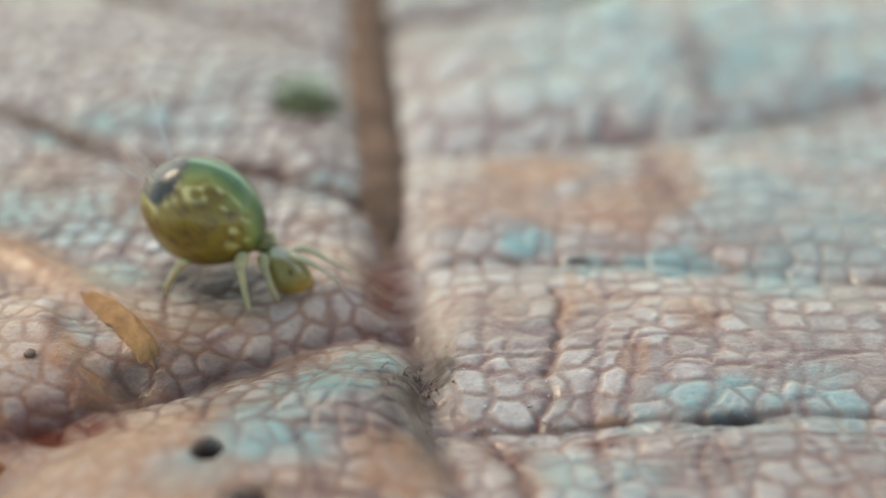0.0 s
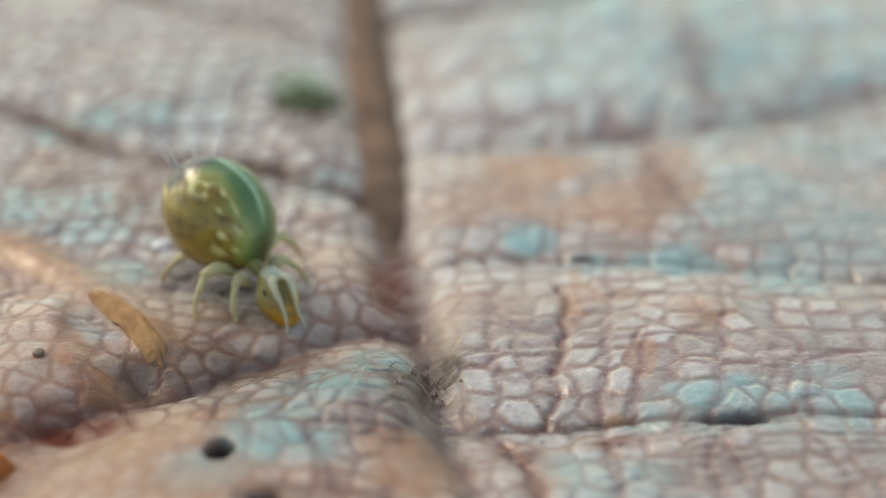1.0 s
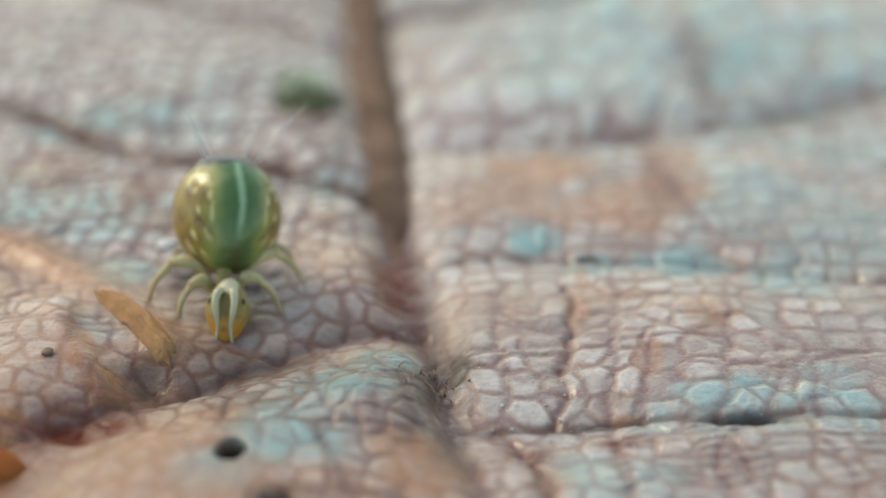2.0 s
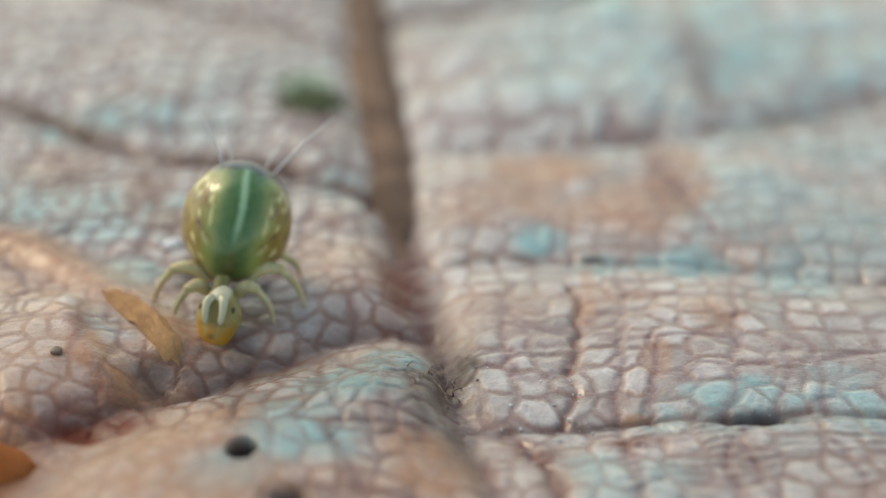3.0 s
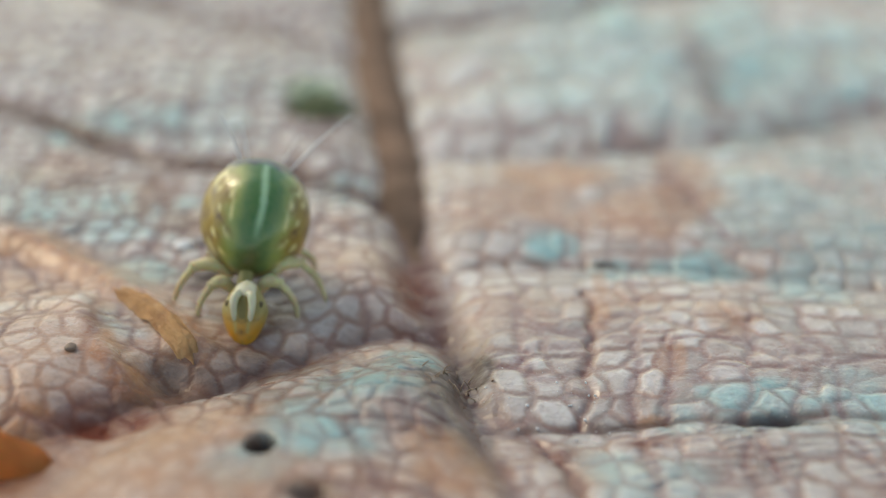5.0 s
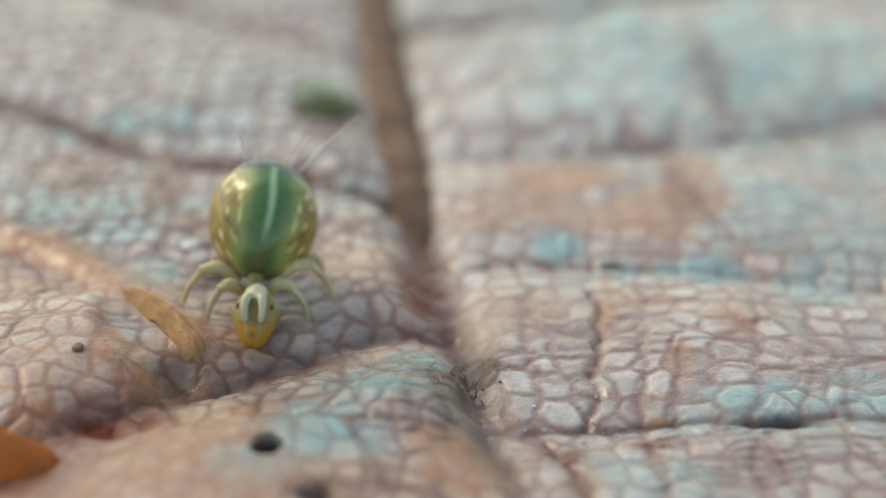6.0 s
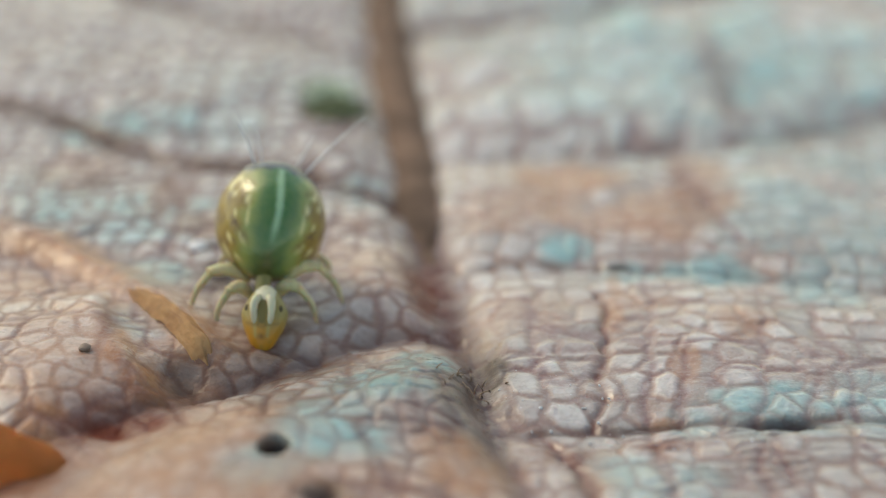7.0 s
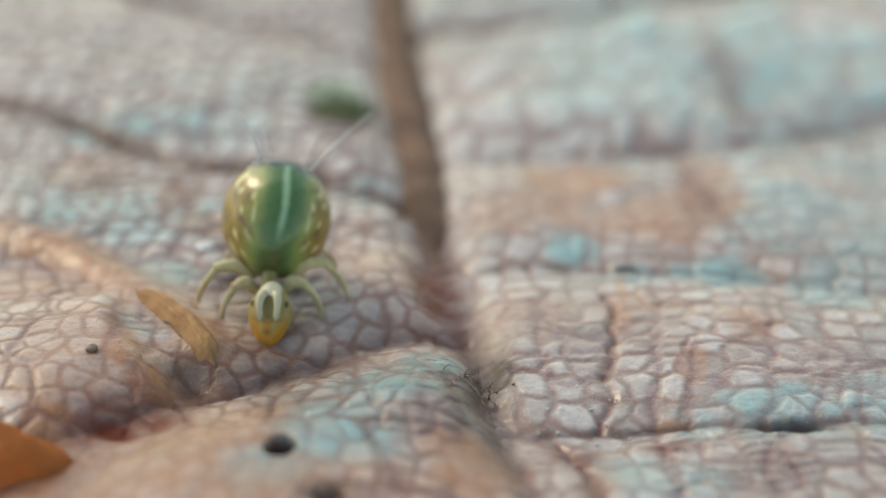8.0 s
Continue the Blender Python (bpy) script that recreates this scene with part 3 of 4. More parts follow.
    # vein brown, with the shade of the overhanging folds painted in
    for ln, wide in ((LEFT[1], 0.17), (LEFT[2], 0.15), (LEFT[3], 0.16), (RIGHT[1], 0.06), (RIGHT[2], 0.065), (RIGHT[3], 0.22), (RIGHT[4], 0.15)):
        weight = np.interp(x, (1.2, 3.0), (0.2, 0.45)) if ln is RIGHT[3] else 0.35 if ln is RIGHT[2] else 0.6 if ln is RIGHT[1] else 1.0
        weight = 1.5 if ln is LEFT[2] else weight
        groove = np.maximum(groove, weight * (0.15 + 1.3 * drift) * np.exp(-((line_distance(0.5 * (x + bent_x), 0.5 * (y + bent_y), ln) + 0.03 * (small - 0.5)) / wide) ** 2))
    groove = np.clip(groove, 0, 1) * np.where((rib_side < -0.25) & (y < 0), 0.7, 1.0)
    russet = np.clip(np.maximum(1.25 * soft_blobs(x, y, RUSSET, rag), 0.6 * red_line), 0, 1)
    crest = np.exp(-(line_distance(x, y + 0.06, CREST) / 0.33) ** 2) * np.clip(0.3 + 1.3 * rag, 0, 1)
    ochre = np.maximum(blobs(x, y, OCHRE, rag), np.clip(crest, 0, 1))
    bluish = blobs(x, y, BLUE_SHEEN, rag) * np.clip(0.55 + 0.9 * hashed(np.floor(tag * 4096), 3.0, 5), 0, 1)
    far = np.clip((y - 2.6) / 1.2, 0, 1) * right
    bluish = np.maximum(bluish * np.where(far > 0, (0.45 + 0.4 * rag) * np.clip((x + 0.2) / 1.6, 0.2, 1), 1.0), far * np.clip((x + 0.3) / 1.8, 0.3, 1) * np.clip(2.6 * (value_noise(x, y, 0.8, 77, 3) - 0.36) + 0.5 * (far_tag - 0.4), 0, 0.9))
    mottle = np.clip(3.0 * (value_noise(x, y, 0.55, 78, 3) - 0.5), -0.5, 0.6) * np.clip((y - 0.5) / 2, 0, 1)
    # patches where the cells are paler
    pale = soft_blobs(x, y, [(0.6, -1.9, 0.7, 0.6, 0.25), (-0.65, -0.5, 0.5, 0.6, 1.0), (-0.9, 0.3, 0.6, 0.9, 1.0), (-1.2, 1.1, 0.6, 0.5, 0.7), (-2.85, -2.1, 0.8, 0.8, 1.2), (-2.3, -1.25, 0.3, 0.3, 0.6), (1.9, -2.1, 0.8, 0.3, 0.4)], rag)
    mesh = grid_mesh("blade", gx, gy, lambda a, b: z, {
        "vein": vein, "groove": groove, "umber": np.maximum(np.maximum(blobs(x, y, DIRT_SHADE, rag) * np.clip(0.25 + 1.2 * small, 0, 1), soft_blobs(x, y, DIRT_SHADE, rag)), (np.where(rib_side < 0, 0.20, 0.04) + 0.30 * hump + 0.22 * behind) * np.clip(np.maximum(fine, tertiary), 0, 1)),
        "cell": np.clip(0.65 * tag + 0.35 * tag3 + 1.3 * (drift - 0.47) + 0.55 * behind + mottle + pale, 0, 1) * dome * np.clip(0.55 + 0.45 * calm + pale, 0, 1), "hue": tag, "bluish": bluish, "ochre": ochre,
        "russet": russet, "pit_shade": hollow})
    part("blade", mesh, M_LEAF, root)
    ux, uy = np.linspace(-26, 26, 70), np.linspace(-21, 47, 90)
    under = grid_mesh("underside", ux, uy, lambda a, b: broad_height(a, b) - 0.45)
    part("underside", under, M_UNDER, root, "pale brown matt underside of the leaf")
    # ribs and side veins lie sunk in their grooves
    line = curve_points([(px, py, 0) for px, py in RIB[1:-1]], 8)
    pts = [(p.x, p.y, ground_z(p.x, p.y) - 0.19 - 0.22 * float(np.interp(p.y, (-0.8, 1.6), (1, 0)))) for p in line]
    part("midrib", tube(pts, [float(np.interp(p[1], (-4, -0.8, 0.5, 4), (0.24, 0.25, 0.30, 0.36))) * (1 + 0.16 * noise.noise(Vector((0, p[1] * 1.7, 3)))) for p in pts], 18), M_RIB, root, "brown sunken midrib")
    for lines in (LEFT[1:4], RIGHT[1:5]):
        for ln in lines:
            line = curve_points([(px, py, 0) for px, py in ln if abs(px) < 8], 8)
            pts = [(p.x, p.y, ground_z(p.x, p.y) - (0.11 if p.y < 2 else 0.16)) for p in line]
            part("side_vein", tube(pts, [0.045] * len(pts), 8), M_VEIN, root, "dark sunken side vein")
    return root


def ground():
    """One sheet of crumbly soil, fine under the leaf and coarser outwards, on which the leaf lies."""
    bm = bmesh.new()
    bmesh.ops.create_grid(bm, x_segments=110, y_segments=110, size=1)
    for v in bm.verts:
        v.co.x, v.co.y = (math.copysign(60 * abs(c) + 5940 * abs(c) ** 9, c) for c in v.co.xy)
        v.co.y += 12
        v.co.z = -1.75 + 0.9 * noise.noise(v.co * 0.16) * min(1.0, max(0.0, (math.hypot(v.co.x, v.co.y - 12) - 30) / 12)) + 0.25 * noise.noise(v.co * 0.9)
    tagged(part("ground", bm, M_SOIL), "dark bare soil under the leaf", "ground", kind="structure")


leaf()
ground()


# ---------------------------------------------------------------- small things on the leaf
def flake():
    """A long ragged shard of peeled leaf skin along the crest beside the animal."""
    bm = bmesh.new()
    rows = []
    axis = curve_points([(-2.66, -0.62, 0), (-2.32, -1.05, 0), (-2.07, -1.42, 0), (-1.86, -1.78, 0)], 8)
    n = len(axis)
    for k, p in enumerate(axis):
        t = k / (n - 1)
        way = (axis[min(k + 1, n - 1)] - axis[max(k - 1, 0)]).normalized()
        out = Vector((way.y, -way.x, 0))
        wide = 0.090 * (1 - (1 - min(1.0, t / 0.25)) ** 2) * (1 - max(0.0, t - 0.93) * 6) + 0.030 * noise.noise(Vector((6 * t, 1, 0))) + 0.010
        row = []
        for j in range(15):
            s = j / 7 - 1
            q = p + out * (s * wide + 0.02 * noise.noise(Vector((9 * t, s, 4)))) + way * 0.05 * noise.noise(Vector((3 * s, 2, 5))) * t
            z = ground_z(q.x, q.y) + 0.020 + 0.045 * (1 - s * s) + 0.022 * noise.noise(q * 6) + 0.009 * math.sin(9 * s + 4 * noise.noise(q * 2.5)) - 0.07 * t ** 8 - 0.08 * (1 - t) ** 3
            row.append(bm.verts.new((q.x, q.y, z)))
        rows.append(row)
    for a, b in zip(rows, rows[1:]):
        for j in range(14):
            bm.faces.new((a[j], a[j + 1], b[j + 1], b[j]))
    bmesh.ops.solidify(bm, geom=bm.faces[:], thickness=0.02)
    return tagged(part("leaf_flake", bm, M_FLAKE), "orange-brown curled flake of peeled leaf skin", "leaf flake")


def moss():
    """A crumb of moss: small leafy clumps heaped together, fresh and pale behind, dark in front."""
    root = tagged(new("moss_crumb"), "small crumb of dark and pale green moss on the leaf", "moss")
    rng = random.Random(4)
    for material, label, cx, cy, rx, ry, tall, count in ((M_MOSS, "dark green clump", -1.22, 3.42, 0.29, 0.20, 0.16, 70), (M_LICHEN, "pale grey-green clump", -1.36, 3.95, 0.26, 0.34, 0.12, 60)):
        bm = bmesh.new()
        for k in range(count):
            a, r = rng.uniform(0, 6.28), rng.uniform(0, 1) ** 0.6
            x, y = cx + rx * r * math.cos(a), cy + ry * r * math.sin(a)
            z = ground_z(x, y) + rng.uniform(0.02, tall) * (1.1 - 0.8 * r)
            m = pose(x, y, z, rng.uniform(-40, 40), rng.uniform(-40, 40), rng.uniform(0, 360)) @ Matrix.Diagonal((rng.uniform(0.04, 0.08), rng.uniform(0.02, 0.04), rng.uniform(0.03, 0.07), 1))
            bmesh.ops.create_icosphere(bm, subdivisions=1, radius=1.0, matrix=m)
        tagged(part("clump", bm, material, root, label), kind="stuff")
    return root


def speck(x, y, size, label, material=None):
    bm = bmesh.new()
    bmesh.ops.create_icosphere(bm, subdivisions=3, radius=size)
    for v in bm.verts:
        v.co *= 1 + 0.25 * noise.noise(v.co * 30 + Vector((x, y, 0)))
        v.co.z *= 0.5
    bmesh.ops.translate(bm, vec=(x, y, ground_z(x, y) + size * 0.4), verts=bm.verts)
    return tagged(part("speck", bm, material or M_SPECK), label, "speck")


def hairs():
    """Tuft of bent leaf hairs where the side veins meet the midrib."""
    bm = bmesh.new()
    rng = random.Random(9)
    for k in range(34):
        x, y = rng.gauss(0.04, 0.13), rng.gauss(-1.98, 0.30)
        z = ground_z(x, y) - 0.05
        a, h = rng.uniform(0, 6.28), rng.uniform(0.05, 0.16)
        dx, dy = 0.6 * h * math.cos(a), 0.6 * h * math.sin(a)
        pts = curve_points([(x, y, z), (x + dx * 0.3, y + dy * 0.3, z + h * 0.6), (x + dx, y + dy, z + h * rng.uniform(0.6, 1.0))], 3)
        tube(pts, [0.009 * (1 - 0.7 * i / (len(pts) - 1)) for i in range(len(pts))], 5, bm)
    return tagged(part("leaf_hairs", bm, M_HAIR), "tuft of tan bent hairs beside the midrib", "leaf hairs", kind="stuff")


def curl():
    """A thick curled scrap of orange leaf skin that stands on the blade."""
    bm = bmesh.new()
    rows = []
    for i in range(22):
        t = i / 21
        row = []
        for j in range(15):
            s = j / 14
            a = -0.5 + 2.6 * s
            r = 0.40 * (1.0 - 0.98 * t ** 3.0) ** 0.6 * (1 + 0.22 * noise.noise(Vector((5 * t, 4 * s, 2))) + 0.06 * noise.noise(Vector((17 * t, 14 * s, 5))))
            x = -3.70 + 1.15 * t
            y = -3.16 - 0.12 * t - r * math.cos(a) * 0.9
            row.append(bm.verts.new((x, y, ground_z(-3.05, -2.9) - 0.13 + r * math.sin(a))))
        rows.append(row)
    for a, b in zip(rows, rows[1:]):
        for j in range(14):
            bm.faces.new((a[j], a[j + 1], b[j + 1], b[j]))
    bmesh.ops.solidify(bm, geom=bm.faces[:], thickness=0.06)
    return tagged(part("leaf_scrap", bm, M_SCRAP), "bright orange curled scrap of dead leaf skin", "leaf scrap")


def grains():
    """Tiny white grains added as the glints on the slope beside the midrib."""
    bm = bmesh.new()
    rng = random.Random(21)
    for k in range(120):
        x, y = (rng.uniform(0.2, 1.15), rng.gauss(-2.25, 0.20)) if k < 60 else (rng.uniform(0.4, 3.0), rng.gauss(-2.95, 0.25))
        r = 0.0025 + 0.014 * rng.random() ** 3
        m = pose(x, y, ground_z(x, y) + 0.010, rng.uniform(0, 90), rng.uniform(0, 90), 0) @ Matrix.Diagonal((r, r * 0.8, r * 0.6, 1))
        bmesh.ops.create_icosphere(bm, subdivisions=1, radius=1.0, matrix=m)
    return tagged(part("glint_grains", bm, M_GRAIN), "scatter of tiny white grains added for the leaf's glints", "dust", kind="stuff")


flake()
grains()
curl()
moss()
hairs()
speck(-2.68, -1.975, 0.044, "tiny brown grain on the swollen leaf blade")
speck(-2.16, 0.26, 0.072, "tiny white grain lying on the leaf", M_GRAIN)


# ---------------------------------------------------------------- the springtail; it faces -y, millimetres
def blend(a, b, t):
    t = min(1.0, max(0.0, t))
    return tuple(u + (v - u) * t for u, v in zip(a, b))


def body_mesh(name, shape, colour, rings=72, segments=96):
    """A closed rounded form: shape(direction) gives the point, colour(point, direction) its pigment."""
    bm = bmesh.new()
    bmesh.ops.create_uvsphere(bm, u_segments=segments, v_segments=rings, radius=1.0)
    ways = [v.co.normalized() for v in bm.verts]
    for v, w in zip(bm.verts, ways):
        v.co = shape(w)
    me = bpy.data.meshes.new(name)
    paints = [(*colour(v.co.copy(), w), 1.0) for v, w in zip(bm.verts, ways)]
    bm.to_mesh(me)
    bm.free()
    me.attributes.new("pigment", "FLOAT_COLOR", "POINT").data.foreach_set("color", np.array(paints, np.float32).ravel())
    me.transform(Matrix.Diagonal((MM, MM, MM, 1)))
    smooth(me)
    return me


TILT = Matrix.Rotation(radians(26), 3, "X")
ABDOMEN_AT = Vector((0, -0.015, 0.535))


def abdomen_shape(w):
    taper = 1 - 0.13 * max(0.0, -w.y) ** 2
    belly = 1 + 0.05 * max(0.0, -w.z)
    dent = 1 + 0.025 * noise.noise(w * 2.6)
    return ABDOMEN_AT + TILT @ Vector((0.415 * w.x * taper * belly, 0.50 * w.y, 0.40 * w.z * taper)) * dent


GREEN, MINT, GOLD, BROWN, NAVY, STRAW = (0.052, 0.175, 0.045), (0.33, 0.54, 0.33), (0.31, 0.21, 0.026), (0.11, 0.05, 0.012), (0.008, 0.018, 0.030), (0.72, 0.66, 0.32)
LIME = (0.27, 0.33, 0.09)


def abdomen_colour(p, w):
    side, top = abs(w.x), w.z
    spot = noise.fractal(Vector((side, w.y, w.z)) * 4.6 + Vector((4, 1, 2)), 0.9, 2.1, 4) * 0.75
    c = blend(GREEN, (0.09, 0.20, 0.065), (side - 0.14 + 0.06 * spot) / 0.14)
    c = blend(c, LIME, (side - 0.26 + 0.08 * spot) / 0.20)
    c = blend(c, GOLD, (side - 0.46 + 0.14 * spot) / 0.24)
    if side > 0.38:
        blot = noise.noise(Vector((side, w.y, w.z)) * 5.2 + Vector((1, 7, 3)))
        ring = max(0.0, 1 - abs(side - 0.68) / 0.22)
        c = blend(c, BROWN, (spot + 0.02) * 1.7 * min(1.0, (side - 0.38) * 5) * (1.0 if top < 0.6 else 0.5))
        c = blend(c, STRAW, (blot - 0.02) * 5.5 * ring)
    c = blend(c, blend(GOLD, BROWN, 0.35 + spot), (-top + 0.05) / 0.25)
    c = blend(c, (0.06, 0.08, 0.02), (-w.y - 0.72) / 0.2 * (1 - min(1.0, side / 0.4)))
    c = blend(c, MINT, (0.095 - abs(w.x + 0.02 * math.sin(5 * w.y)) + 0.03 * spot) / 0.07 * (1.0 if top > 0 else 0.0) * (1 - 0.4 * max(0.0, w.y)) * min(1.0, max(0.0, (w.y + 0.78) / 0.3)))
    c = blend(c, STRAW, 0.6 * math.exp(-((side - 0.66) / 0.12) ** 2 - ((w.y - 0.45) / 0.2) ** 2 - ((top - 0.3) / 0.25) ** 2))
    return blend(c, NAVY, (w.y - 0.43 + 0.12 * min(0.6, side) - 0.5 * max(0.0, side - 0.5) + 0.12 * spot) / 0.12 * min(1.0, max(0.0, top / 0.2)))


# the head hangs forwards and down; rear to mouth along -y, back along +z
HEAD_TURN = Matrix.Rotation(radians(39), 3, "X")


def head_shape(w):
    s = 0.5 - 0.5 * w.y
    wide = float(np.interp(s, (0, 0.2, 0.42, 0.62, 0.8, 1), (0.13, 0.15, 0.175, 0.155, 0.13, 0.12)))
    return HEAD_TURN @ Vector((wide * w.x, 0.265 * w.y, 0.15 * w.z * (1 - 0.25 * s)))


def head_colour(p, w):
    q = HEAD_TURN.inverted() @ Vector(p)
    s, x = (0.265 - q.y) / 0.53 * 1.12 - 0.12, abs(q.x)
    c = blend((0.32, 0.25, 0.075), (0.64, 0.28, 0.016), (s - 0.42) / 0.36)
    if w.z > 0:
        arm = (0.024 - abs(x - 0.062)) / 0.014 * (1.0 if s < 0.44 else 0.0)
        cheek = (0.020 - abs(x - 0.082 + 0.05 * s)) / 0.014 * (1.0 if 0.40 < s < 0.8 else 0.0)
        crown = (0.085 - x) / 0.03 * (1.0 if s < 0.20 else 0.0)
        c = blend(c, (0.20, 0.15, 0.035), (0.040 - x) / 0.02 * (1.0 if 0.2 < s < 0.6 else 0.0))
        c = blend(c, (0.62, 0.61, 0.46), 0.9 * max(arm, crown))
        c = blend(c, (0.46, 0.38, 0.12), 0.6 * cheek)
        c = blend(c, (0.10, 0.05, 0.012), (0.030 - abs(s - 0.64 + 0.6 * x)) / 0.030 * (0.55 if x < 0.12 else 0.0))
        c = blend(c, (0.16, 0.07, 0.012), (0.045 - x) / 0.03 * max(0.0, 0.6 - abs(s - 0.79) / 0.10))
    return blend(c, (0.22, 0.19, 0.06), 0.5 * noise.noise(q * 28))


def leg(points, radii):
    return tube(curve_points(points, 5), list(np.interp(np.linspace(0, 1, 5 * (len(points) - 1) + 1), np.linspace(0, 1, len(radii)), radii)), 10)


SPRINGTAIL = tagged(new("springtail"), "glossy green and gold globular springtail standing on the leaf", "springtail")
ABDOMEN = part("abdomen", body_mesh("abdomen", abdomen_shape, abdomen_colour), M_BODY, SPRINGTAIL, "glossy green abdomen with pale dorsal stripe and dark rear")
HEAD = part("head", body_mesh("head", head_shape, head_colour, 48, 64), M_HEAD, SPRINGTAIL, "pale yellow head with orange mouth")
HEAD_AT = (0, -0.79 * MM, 0.135 * MM)
HEAD.location = HEAD_AT
part("neck", tube([(0, -0.30, 0.32), (0, -0.45, 0.29), (0, -0.60, 0.25)], [0.09, 0.06, 0.05], 16), M_NECK, SPRINGTAIL)
ANTENNAE, LEGS = [], []
for sign in (-1, 1):
    bm = bmesh.new()
    bmesh.ops.create_uvsphere(bm, u_segments=20, v_segments=14, radius=1.0,
                              matrix=Matrix.Translation(HEAD_TURN @ Vector((0.122 * sign, 0.055, 0.086))) @ HEAD_TURN.to_4x4() @ Matrix.Diagonal((0.018, 0.028, 0.013, 1)))
    part("eye", bm, M_EYE, HEAD, "small dark brown eye patch")
    pts = [(0, 0, 0), (0.030 * sign, -0.045, 0.030), (0.040 * sign, -0.12, 0.022), (0.030 * sign, -0.20, -0.01), (0.020 * sign, -0.28, -0.05), (0.035 * sign, -0.38, -0.10), (0.06 * sign, -0.46, -0.17)]
    ant = part("antenna", leg(pts, [0.026, 0.034, 0.032, 0.026, 0.024, 0.017, 0.013, 0.011, 0.009, 0.005]), M_ANTENNA, HEAD, "pale elbowed antenna")
    ant.location = (HEAD_TURN @ Vector((0.034 * sign, 0.135, 0.120))) * MM
    ANTENNAE.append((sign, ant))
    for name, hip, knee, foot in (("front_leg", (0.09, -0.50, 0.17), (0.24, -0.57, 0.25), (0.33, -0.72, -0.02)),
                                  ("middle_leg", (0.13, -0.36, 0.22), (0.40, -0.40, 0.31), (0.56, -0.50, -0.02)),
                                  ("hind_leg", (0.15, -0.06, 0.24), (0.32, 0.08, 0.22), (0.42, 0.20, -0.02))):
        h, k, f = (Vector((v[0] * sign, v[1], v[2])) for v in (hip, knee, foot))
        bend = (h + k) / 2 + Vector((0, 0, 0.05))
        shin = k * 0.45 + f * 0.55 + Vector((0.03 * sign, 0, 0.02))
        o = part(name, leg([v - h for v in (h, bend, k * 0.85 + bend * 0.15, k, k * 0.85 + shin * 0.15, shin, f)], [0.034, 0.048, 0.052, 0.047, 0.040, 0.034, 0.040, 0.032, 0.028, 0.024, 0.019, 0.009]), M_LIMB, SPRINGTAIL, "pale yellow jointed leg")
        o.location = h * MM
        LEGS.append((sign, o))
    for base, tip, sag in (((0.19, 0.26, 0.84), (0.56, 0.50, 1.32) if sign > 0 else (0.42, 0.40, 1.14), 0.03), ((0.12, 0.36, 0.80), (0.26, 0.66, 1.02), 0.02)):
        a, b = Vector((base[0] * sign, *base[1:])), Vector((tip[0] * sign, *tip[1:]))
        pts = curve_points([a, (a + b) / 2 + Vector((0, 0, sag)), b], 5)
        part("bristle", tube(pts, [(0.009 if base[0] > 0.15 else 0.006) * (1 - 0.7 * i / (len(pts) - 1)) for i in range(len(pts))], 6), M_BRISTLE, ABDOMEN, "long white bristle")


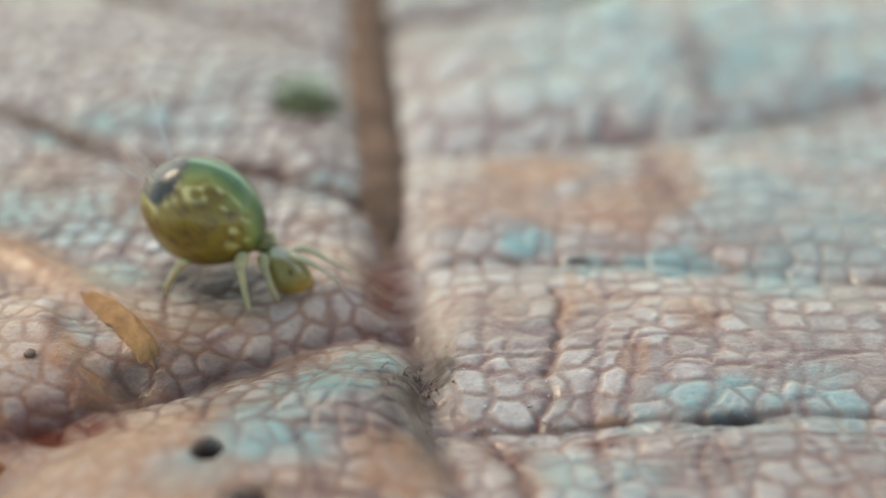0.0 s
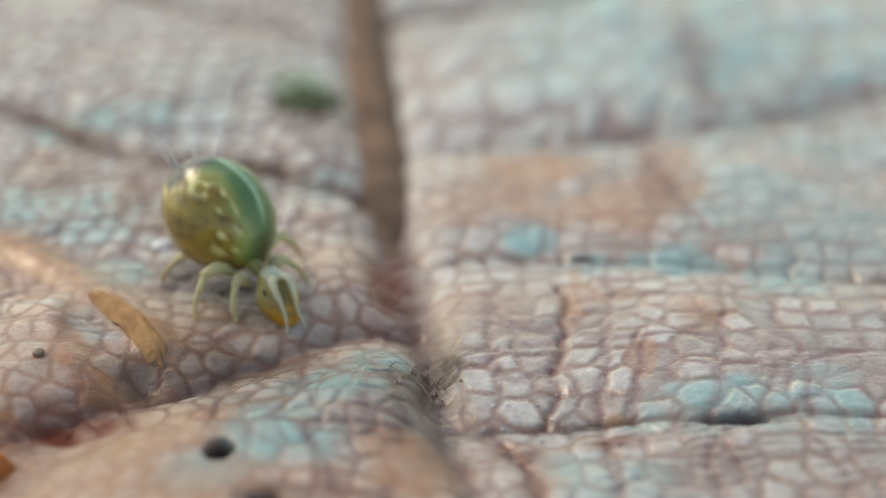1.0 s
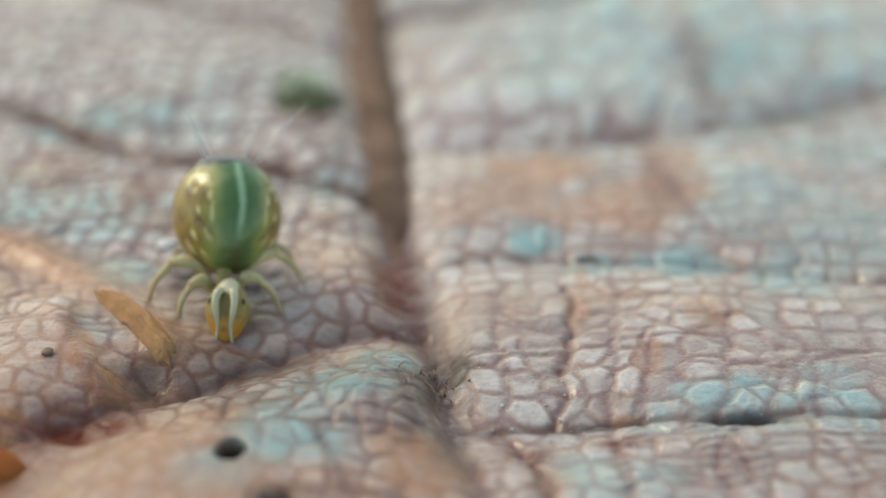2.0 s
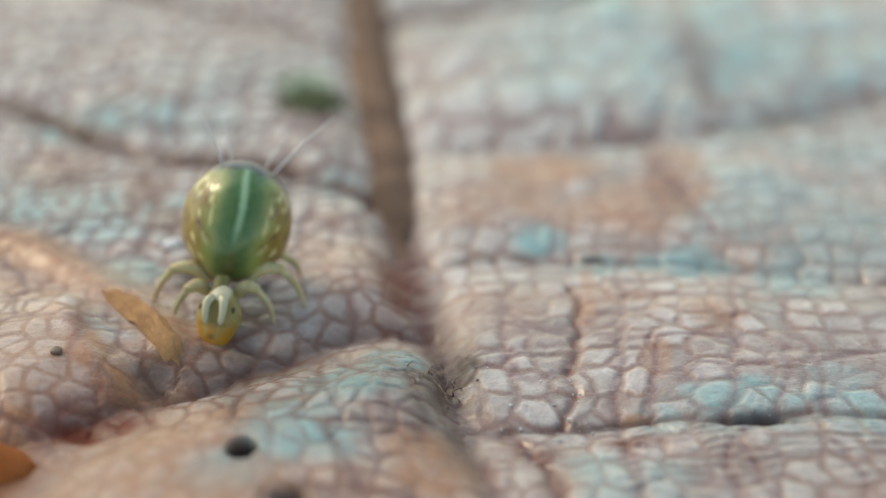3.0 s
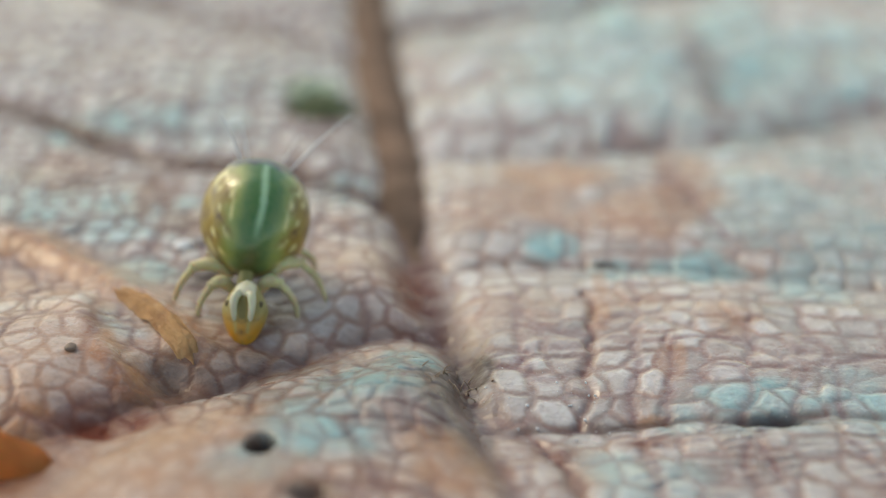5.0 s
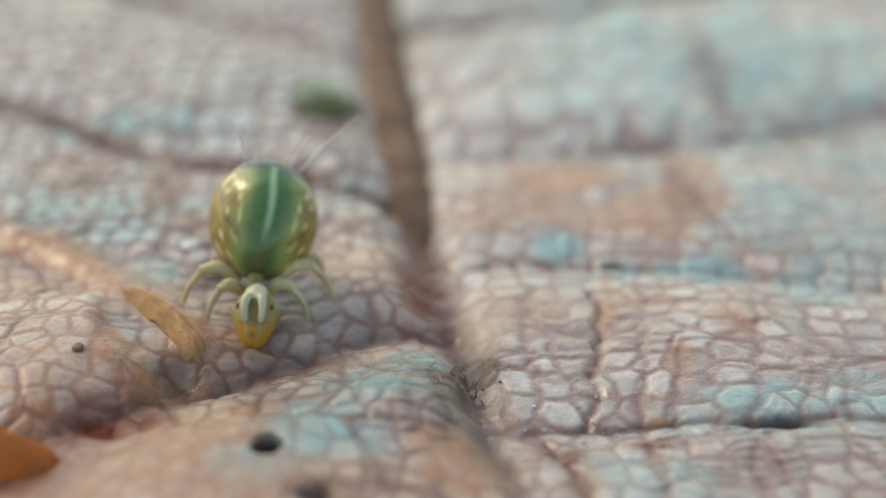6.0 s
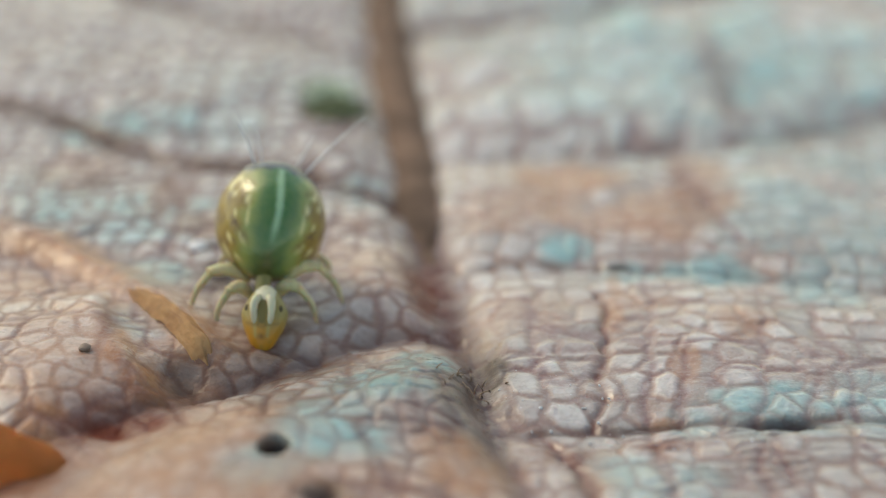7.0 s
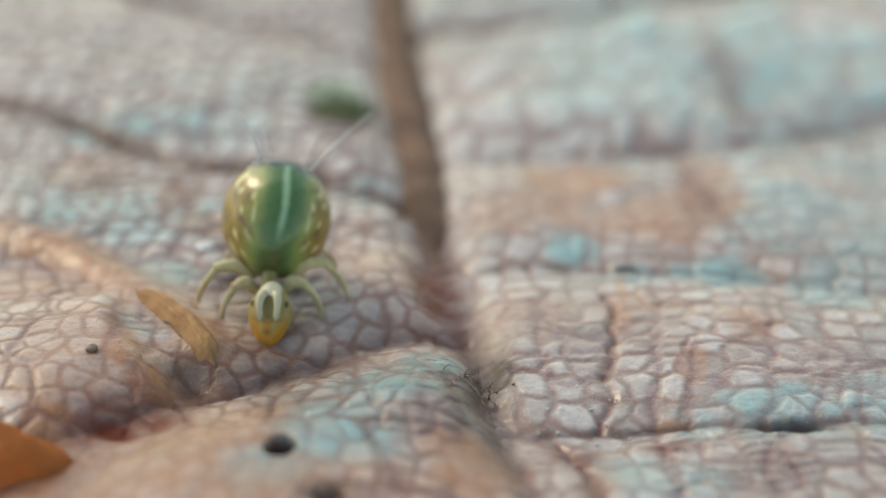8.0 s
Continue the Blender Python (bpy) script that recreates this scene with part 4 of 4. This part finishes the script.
def motions():
    """The springtail turns towards the camera on the spot, then stands and nods."""
    rows = []
    for t, x, y, turn in ((0.0, -1.71, -0.24, 78), (0.3, -1.67, -0.26, 66), (0.6, -1.62, -0.30, 52), (1.0, -1.62, -0.32, 39), (1.3, -1.63, -0.30, 30),
                          (1.7, -1.62, -0.30, 10), (2.2, -1.59, -0.40, -3), (2.8, -1.57, -0.48, -10), (3.5, -1.562, -0.48, -10), (4.5, -1.545, -0.40, -7),
                          (6.0, -1.533, -0.45, -4), (7.0, -1.53, -0.46, -3), (8.0, -1.545, -0.38, -3)):
        x += 0.035
        rows.append((t, pose(x * MM, y * MM, (ground_z(x, y) + 0.03) * MM, 0, 0, turn)))
    walk(SPRINGTAIL, rows)
    # the abdomen rolls to one side as the animal settles
    rolls = []
    for t, pitch, roll, yaw in ((0.0, -2, 6, 3), (0.5, -1, 12, 5), (1.0, 0, 16, 8), (1.7, 2, 18, 7), (2.8, 0, 16, 4), (4.2, 1, 16, 3), (5.2, -1, 16, 1), (6.5, 0, 16, 0), (8.0, 1, 16, 0)):
        turn = pose(0, 0, 0, 0, 0, yaw) @ pose(0, 0, 0, 26 + pitch) @ pose(0, 0, 0, 0, roll) @ pose(0, 0, 0, -26)
        rolls.append((t, Matrix.Translation((ABDOMEN_AT - turn @ ABDOMEN_AT) * MM) @ turn))
    walk(ABDOMEN, rolls)
    hx, hy, hz = HEAD_AT
    walk(HEAD, [(t, pose(hx + 0.045 * MM * min(1.0, t / 2.0) - 0.10 * MM * max(0.0, 1 - t / 1.2), hy + 0.07 * MM * max(0.0, 1 - t / 1.5), hz - 0.03 * MM * max(0.0, 1 - t / 1.5), nod, 0, yaw)) for t, nod, yaw in (
        (0.0, 14, 0), (0.5, 11, -6), (1.0, 6, -6), (1.5, 2, -10), (2.0, 0, -4), (2.8, 0, -3), (3.5, 0, -1), (4.2, -2, 1), (5.2, 2, 2), (6.5, 0, 0), (8.0, 0, 0))])
    for sign, ant in ANTENNAE:
        x, y, z = ant.location
        walk(ant, [(t, pose(x, y, z, dip, 0, sign * out)) for t, dip, out in (
            (0.0, -10, 4), (0.5, 8, 2), (1.0, 28, 0), (1.5, 34, 2), (2.0, 36, -2), (2.8, 44, -5), (3.5, 44, -5), (4.5, 42, -3), (6.5, 44, -5), (8.0, 43, -4))])
    for k, (sign, limb) in enumerate(LEGS):
        x, y, z = limb.location
        lift = 1 if k % 2 else -1
        tuck = 42 if sign > 0 and "hind" not in limb.name else 0
        walk(limb, [(t, pose(x, y, z, 0, up * -sign * 6, swing * lift * 9 + tuck * max(0.7, 1 - t / 2.2))) for t, swing, up in (
            (0.0, 0.5, 0), (0.4, -1, 1), (0.8, 0.7, 0), (1.2, -0.6, 1), (1.6, 0.8, 0), (2.0, -0.5, 1), (2.5, 0, 0), (3.5, 0, 0), (8.0, 0, 0))])


motions()
